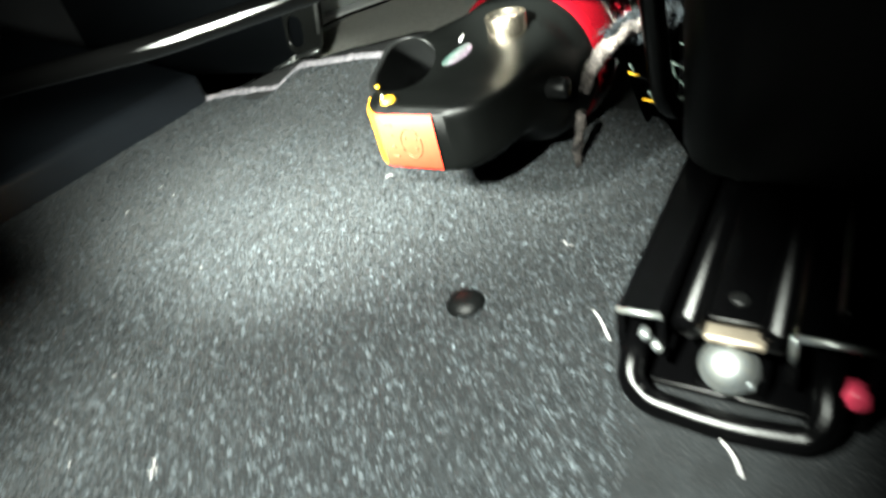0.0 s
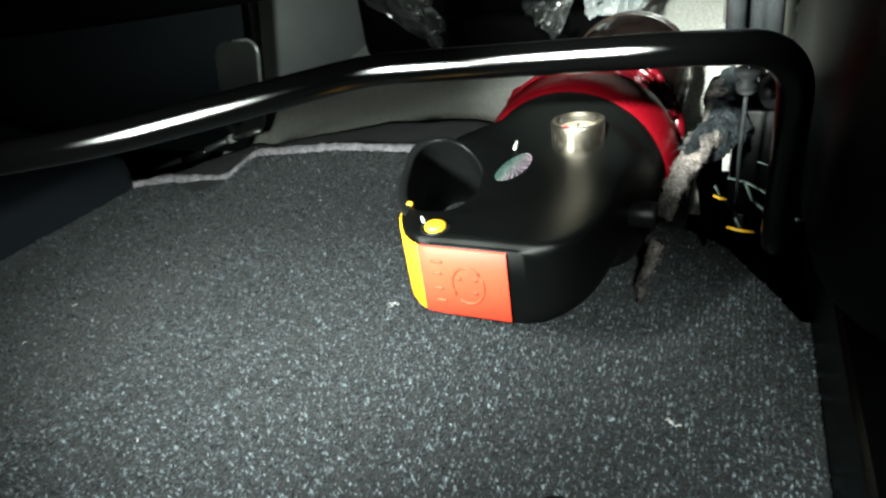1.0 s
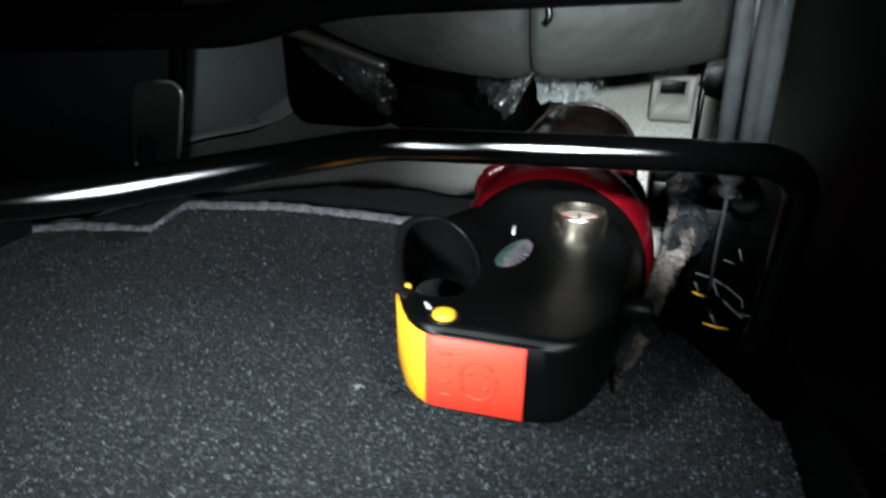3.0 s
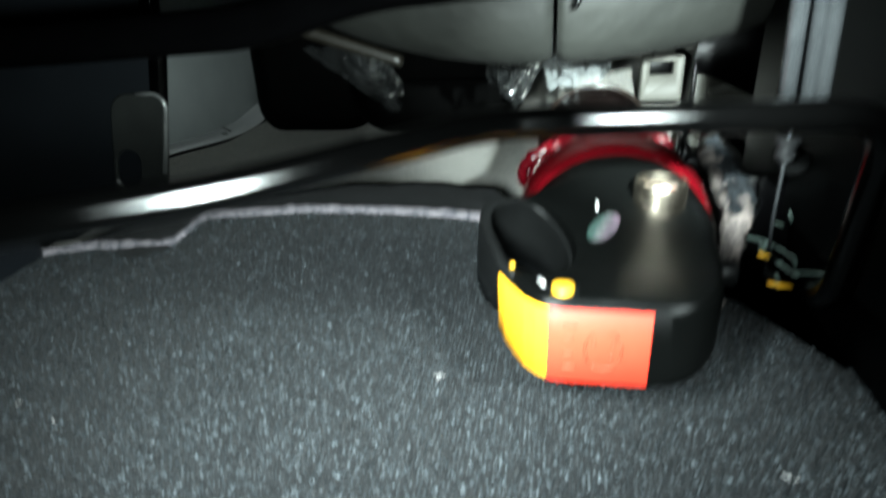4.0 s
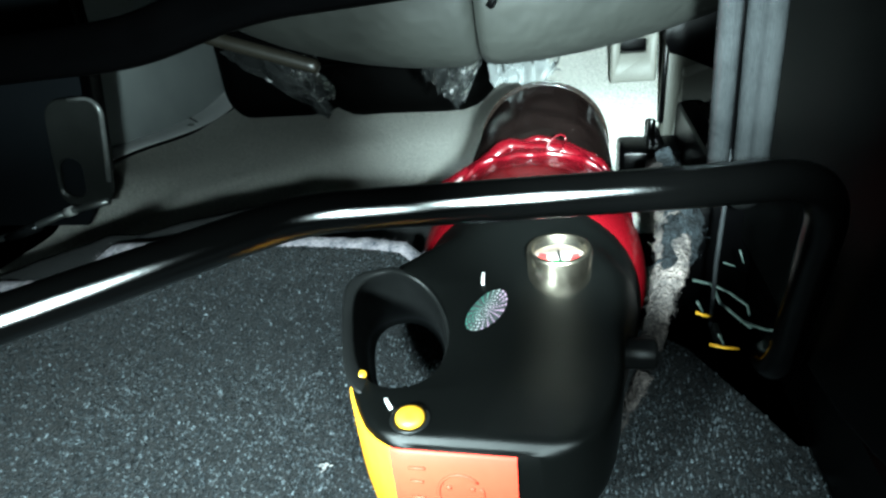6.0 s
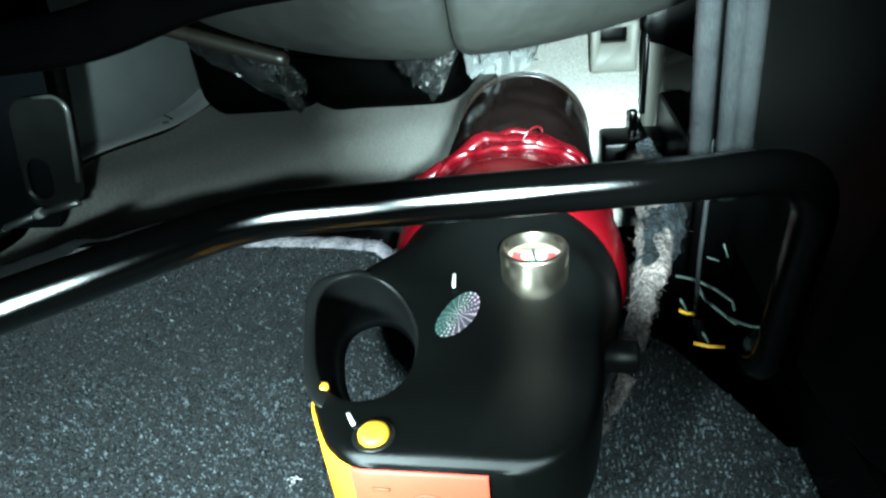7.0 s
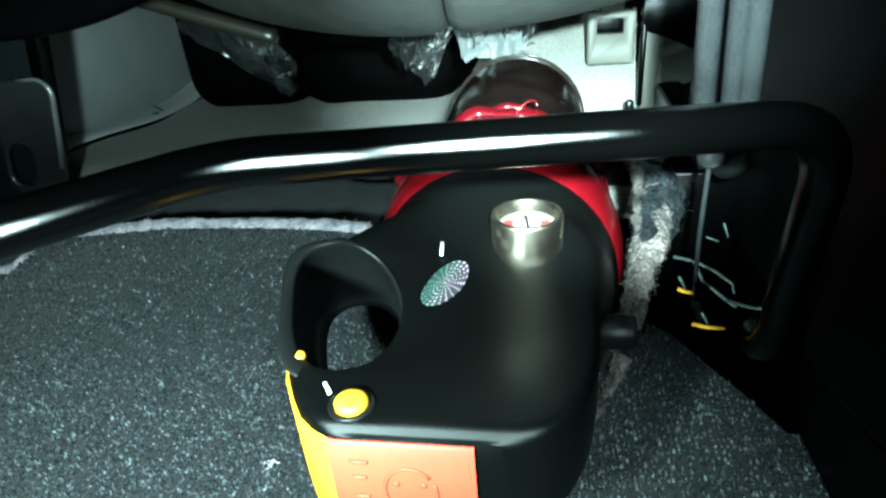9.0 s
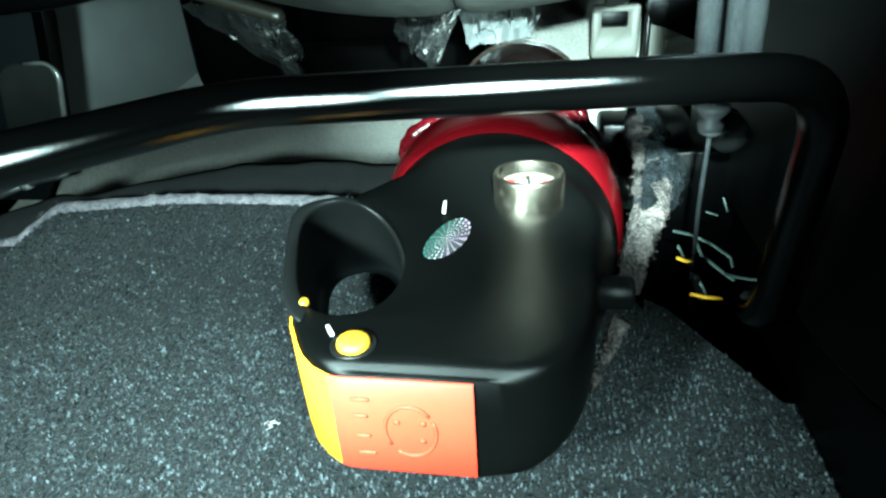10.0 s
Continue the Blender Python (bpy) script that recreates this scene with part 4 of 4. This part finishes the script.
def build_flap():
    """The curled carpet flap beside the extinguisher, with its pale felt edge."""
    f = thing("carpet_flap", (0.040, 0.09, 0.0), "grey felt edge of a torn carpet flap, standing up", "carpet flap")
    low = [(0.036, 0.094, -0.002), (0.039, 0.091, 0.012), (0.042, 0.088, 0.026), (0.0450, 0.0860, 0.041)]
    high = [(0.0475, 0.090, 0.052), (0.052, 0.098, 0.064), (0.056, 0.111, 0.072), (0.061, 0.135, 0.073), (0.065, 0.165, 0.069), (0.067, 0.200, 0.071), (0.068, 0.240, 0.074)]
    lo, hi = rounded_path(low, 0.01, 14), rounded_path(high, 0.02, 16)
    for path, r0, r1, sd, n in ((lo, 0.0040, 0.0010, 4, 500), (hi, 0.0050, 0.0042, 8, 1500)):
        edge = tube(path, lambda t, r0=r0, r1=r1, sd=sd: r0 + r1 * t + 0.0008 * noise.noise(Vector((t * 9, sd, 0))), 24, 0.55)
        for v in edge.verts:
            v.co += 0.0026 * noise.noise_vector(v.co * 70 + Vector((sd, 0, 0))) + 0.0014 * noise.noise_vector(v.co * 330)
        pick = random.Random(sd)
        roots = [v.co.copy() for v in edge.verts]
        part("felt_edge", edge, FLAPFELT, f)
        hairs = []
        for _ in range(n):
            a = pick.choice(roots)
            d = Vector((pick.uniform(-1, 1), pick.uniform(-1, 0.6), pick.uniform(-0.8, 1))).normalized()
            k = Vector((pick.uniform(-1, 1), pick.uniform(-1, 1), pick.uniform(-1, 1))) * 0.8
            L = pick.uniform(0.0006, 0.0024)
            hairs.append(tube([a, a + d * L * 0.5, a + (d + k).normalized() * L], 0.00009, 3))
        part("felt_fibre_mat", join(*hairs), FLAPFELT, f, "loose pale fibres")
    # The matted sheet that runs back from the raised edge, widening towards the rear.
    bm = bmesh.new()
    rows, pick = [], random.Random(17)
    back = [p for p in hi if p[1] > 0.112]
    for i, p in enumerate(back):
        w = 0.002 + 0.015 * smoothstep(0, 0.6, i / (len(back) - 1))
        row = []
        for j in range(13):
            t = j / 12
            q = Vector(p) + Vector((-0.003 + (w + 0.003) * t, 0.001, 0.0045 - 0.012 * t * t + 0.004 * math.sin(3.1 * t)))
            q += 0.0045 * noise.noise_vector(q * 75) + 0.0022 * noise.noise_vector(q * 260)
            row.append(bm.verts.new(q))
        rows.append(row)
    for a, b in zip(rows, rows[1:]):
        for j in range(12):
            bm.faces.new((a[j], b[j], b[j + 1], a[j + 1]))
    roots = [v.co.copy() for v in bm.verts]
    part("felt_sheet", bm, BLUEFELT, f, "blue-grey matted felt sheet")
    hairs = []
    for _ in range(500):
        a = pick.choice(roots)
        d = Vector((pick.uniform(-1, 1), pick.uniform(-1, 0.2), pick.uniform(-0.1, 1))).normalized()
        L = pick.uniform(0.001, 0.004)
        hairs.append(tube([a, a + d * L * 0.5, a + (d + Vector((pick.uniform(-1, 1), 0, pick.uniform(-0.6, 0.4)))).normalized() * L], 0.00008, 3))
    part("felt_fibre_mat", join(*hairs), BLUEFELT, f, "loose pale fibres")
    # The flap's hanging side, coloured matt black to hold the shade beneath it.
    bm = bmesh.new()
    rows = []
    for p in [Vector(p) for p in hi if p[1] > 0.104]:
        rows.append([bm.verts.new(p + Vector((0.001 + 0.003 * t, 0.004 + 0.008 * t, -0.001 - (p.z + 0.004) * t * smoothstep(0.096, 0.150, p.y)))) for t in (0, 0.35, 0.7, 1.0)])
    for a, b in zip(rows, rows[1:]):
        for j in range(3):
            bm.faces.new((a[j], b[j], b[j + 1], a[j + 1]))
    part("flap_shade_side", bm, SHADEBLACK, f, "hanging side of the flap, matt black for the shade under it")


build_flap()


# ---- small things on the carpet ----
single("carpet_button", turned([(-0.001, 0.0102), (0.0012, 0.0102), (0.0034, 0.0090), (0.0052, 0.0062), (0.0060, 0.0025)], (0.029, -0.050, 0), "z", 28), COVER, "black domed plastic carpet button", "carpet button", at=(0.029, -0.05, 0))


def lint(at, seed, size, mat=LINT, label="white lint scrap lying on the carpet"):
    rng = random.Random(seed)
    ps = []
    for _ in range(4):
        a = Vector(at) + Vector((rng.uniform(-1, 1), rng.uniform(-1, 1), 0.25)) * size * 0.35
        pts = [a]
        for _ in range(5):
            a = a + Vector((rng.uniform(-1, 1), rng.uniform(-1, 1), rng.uniform(-0.25, 0.3))) * size * 0.3
            a.z = max(a.z, at[2] + 0.0006)
            pts.append(a)
        ps.append(tube(rounded_path(pts, size * 0.1, 3), size * 0.055, 5, 0.5))
    single("lint", join(*ps), mat, label, "lint", group="lint on the carpet", at=at)


lint((-0.093, 0.057, 0.0015), 5, 0.0048)
lint((-0.057, -0.187, 0.001), 8, 0.006)
lint((0.06, 0.01, 0.001), 12, 0.005)
for path in ([(0.092, -0.038, 0.001), (0.095, -0.042, 0.004), (0.099, -0.046, 0.003), (0.105, -0.054, 0.001)], [(0.158, -0.094, 0.0055), (0.163, -0.098, 0.004), (0.166, -0.103, 0.001)]):
    single("thread", tube(rounded_path(path, 0.004, 4), 0.0007, 6), LINT, "loose pale thread on the carpet", "thread", group="loose threads", at=path[0])
rng = random.Random(21)
for k in range(9):
    u, v = rng.uniform(-0.38, 0.09), rng.uniform(-0.22, 0.06)
    a, L = rng.uniform(0, 6.28), rng.uniform(0.0015, 0.004)
    z = carpet_z(u, v) + 0.0016
    single("fibre", tube([(u, v, z), (u + L * 0.5 * math.cos(a), v + L * 0.5 * math.sin(a), z + 0.0008), (u + L * math.cos(a + 0.5), v + L * math.sin(a + 0.5), z)], 0.0003, 5), LINT, "tiny pale fibre on the carpet", "lint", group="lint on the carpet", at=(u, v, z))

# ---- the side sill and the rear ----
sill = block((-0.95, -0.70, -0.09), (-0.437, 0.185, 0.035), 0.012, 3)
for v in sill.verts:
    if v.co.z > 0:
        v.co.z += 0.10 * smoothstep(-0.437, -0.75, v.co.x)
single("sill_cover", sill, SILL, "scuffed black plastic sill cover along the carpet", "sill cover", "structure")


def build_trim():
    t = thing("side_trim", (-0.70, 0.9, -0.08), "smooth grey plastic side trim with a narrow ledge", "side trim", kind="structure")
    part("panel", block((-0.74, 0.55, -0.12), (-0.695, 1.30, 0.22), 0.006), GREYTRIM, t)
    bm = bmesh.new()
    rows = []
    for k in range(31):
        v = 0.55 + 0.60 * k / 30
        z = -0.058 - 0.022 * smoothstep(0.62, 0.92, v) + 0.018 * smoothstep(0.95, 1.12, v)
        w = 0.012 + 0.016 * smoothstep(0.66, 0.88, v)
        rows.append([bm.verts.new((-0.697, v, z + 0.005)), bm.verts.new((-0.675, v, z + 0.003)), bm.verts.new((-0.675 + w, v, z)), bm.verts.new((-0.674 + w, v, z - 0.003)), bm.verts.new((-0.690, v, z - 0.006))])
    for a, b in zip(rows, rows[1:]):
        for j in range(4):
            bm.faces.new((a[j], b[j], b[j + 1], a[j + 1]))
    part("ledge", bm, LEDGE, t, "pale grey ledge strip")
    # Black strip laid in as the shade line below the ledge.
    part("ledge_shade", tube([(-0.664 + 0.016 * smoothstep(0.66, 0.88, v), v, -0.0635 - 0.022 * smoothstep(0.62, 0.92, v) + 0.018 * smoothstep(0.95, 1.12, v)) for v in (0.55 + 0.02 * k for k in range(30))], 0.0035, 6), BLACKPRESSED, t, "black strip standing in for the shade line under the ledge")
    part("seam", tube([(-0.662, 0.885, -0.0752), (-0.690, 0.905, -0.0720)], 0.0012, 6), BLACKPRESSED, t)
    part("screw", turned([(-0.080, 0.0045), (-0.0755, 0.0062), (-0.0735, 0.0050), (-0.0728, 0.002)], (-0.664, 0.866, 0), "z", 18), ZINC, t)

build_trim()
# Black blocks added where floor and trim only fall into shade.
duct = thing("rear_shade_block", (-0.28, 0.9, -0.075), "black blocks added for the shade under the seat", "heater duct")
part("shade_body", block((-0.42, 0.83, -0.085), (-0.09, 1.05, 0.14), 0.09, 6), SHADEBLACK, duct)
part("shade_branch", block((-0.625, 0.90, -0.095), (-0.39, 1.05, 0.15), 0.06, 6), SHADEBLACK, duct)
part("shade_rib", block((-0.392, 0.826, 0.02), (-0.118, 0.84, 0.028), 0.003), SHADEBLACK, duct)


def sheet(corners, seed, amp, mat, label, n=16):
    """A crumpled film sheet between four corners: two along its hung edge, two along its free edge."""
    a, b, c, d = (Vector(p) for p in corners)
    bm = bmesh.new()
    rows = []
    for i in range(n + 1):
        t = i / n
        row = []
        for j in range(n + 1):
            w = j / n
            p = a.lerp(b, t).lerp(d.lerp(c, t), w)
            q = Vector((t * 6.5, w * 1.8, seed))
            fold = amp * (noise.noise(q) + 0.5 * noise.noise(q * 2.3) + 0.25 * noise.noise(Vector((t * 22, w * 9, seed))))
            row.append(bm.verts.new(p + Vector((0.4 * noise.noise(q + Vector((9, 0, 0))) * amp, fold * 1.6, 0.5 * fold))))
        rows.append(row)
    for p, q in zip(rows, rows[1:]):
        for j in range(n):
            bm.faces.new((p[j], q[j], q[j + 1], p[j + 1]))
    bmesh.ops.triangulate(bm, faces=bm.faces)
    return single("plastic_film", bm, mat, label, "plastic film", group="film under the seat", smooth=False, at=corners[0])


CLEAR = "crumpled clear protective film hanging under the seat"
sheet(((-0.270, 0.36, 0.135), (-0.210, 0.36, 0.135), (-0.181, 0.36, 0.078), (-0.192, 0.37, 0.073)), 31, 0.012, FILM, CLEAR)
sheet(((-0.225, 0.355, 0.130), (-0.185, 0.36, 0.128), (-0.178, 0.36, 0.088), (-0.200, 0.36, 0.096)), 37, 0.010, FILM, CLEAR)
sheet(((-0.058, 0.36, 0.135), (-0.040, 0.36, 0.135), (-0.068, 0.36, 0.084), (-0.086, 0.36, 0.094)), 32, 0.010, FILM, CLEAR)
sheet(((-0.088, 0.362, 0.094), (-0.060, 0.362, 0.100), (-0.066, 0.36, 0.086), (-0.074, 0.36, 0.078)), 34, 0.006, FILM, CLEAR, 9)
sheet(((-0.058, 0.37, 0.130), (0.010, 0.37, 0.130), (0.006, 0.37, 0.098), (-0.042, 0.37, 0.094)), 33, 0.024, MILKFILM, "crumpled milky protective film hanging under the seat", 18)
sheet(((-0.030, 0.366, 0.128), (0.010, 0.366, 0.128), (0.006, 0.366, 0.104), (-0.020, 0.366, 0.101)), 41, 0.016, FILM, CLEAR, 16)


sheet(((-0.104, 0.358, 0.122), (-0.062, 0.358, 0.126), (-0.064, 0.36, 0.090), (-0.098, 0.36, 0.098)), 45, 0.012, FILM, CLEAR, 12)


def build_clip():
    c = thing("clip_bracket", (0.081, 0.57, 0.2), "pale grey plastic clip bracket with a square window", "bracket")
    part("clip_frame", cut(block((0.058, 0.555, 0.043), (0.105, 0.575, 0.094), 0.003), block((0.067, 0.52, 0.072), (0.094, 0.60, 0.088), 0.002)), CLIPGREY, c)
    # Added black plate: holds the window in shade against the lit floor.
    part("clip_blackout", block((0.064, 0.577, 0.068), (0.098, 0.580, 0.092), 0.001), BLACKPRESSED, c, "black plate added to keep the window dark")
    part("clip_stem", block((0.070, 0.560, 0.090), (0.094, 0.572, 0.208), 0.003), BRACKETGREY, c, "dull stem fixed under the seat pan")


build_clip()
q = thing("side_bracket", (0.16, 0.52, -0.05), "dark olive-grey upright side bracket with a black sloping cap", "bracket")
part("upright", turn(cut(block((0.106, 0.50, -0.065), (0.27, 0.512, 0.106), 0.004), block((0.122, 0.47, 0.058), (0.126, 0.54, 0.069), 0.0015, 1)), (0.106, 0.5, 0), 0, 0, 12), BRACKETGREY, q)
part("strip", block((0.102, 0.494, 0.016), (0.107, 0.502, 0.094), 0.002), BLACKPRESSED, q)
cap = plate([(0.100, 0.100), (0.106, 0.086), (0.118, 0.082), (0.24, 0.026), (0.24, 0.130), (0.104, 0.130)], "v", 0.486, 0.006, 0.001)
part("sloping_cap", cap, BLACKPRESSED, q, "black sloping cap plate")
k = thing("rail_stop", (0.09, 0.45, 0.0), "small black rail stop on a dark base", "rail stop")
part("base", block((0.062, 0.430, -0.04), (0.118, 0.475, 0.012), 0.004), BLACKPRESSED, k)
part("peg", block((0.086, 0.444, 0.010), (0.093, 0.452, 0.036), 0.002), BLACKENAMEL, k)
part("fin", turn(block((0.095, 0.446, 0.010), (0.103, 0.450, 0.030), 0.001), (0.099, 0.448, 0.01), 0, -25, 0), BLACKENAMEL, k)
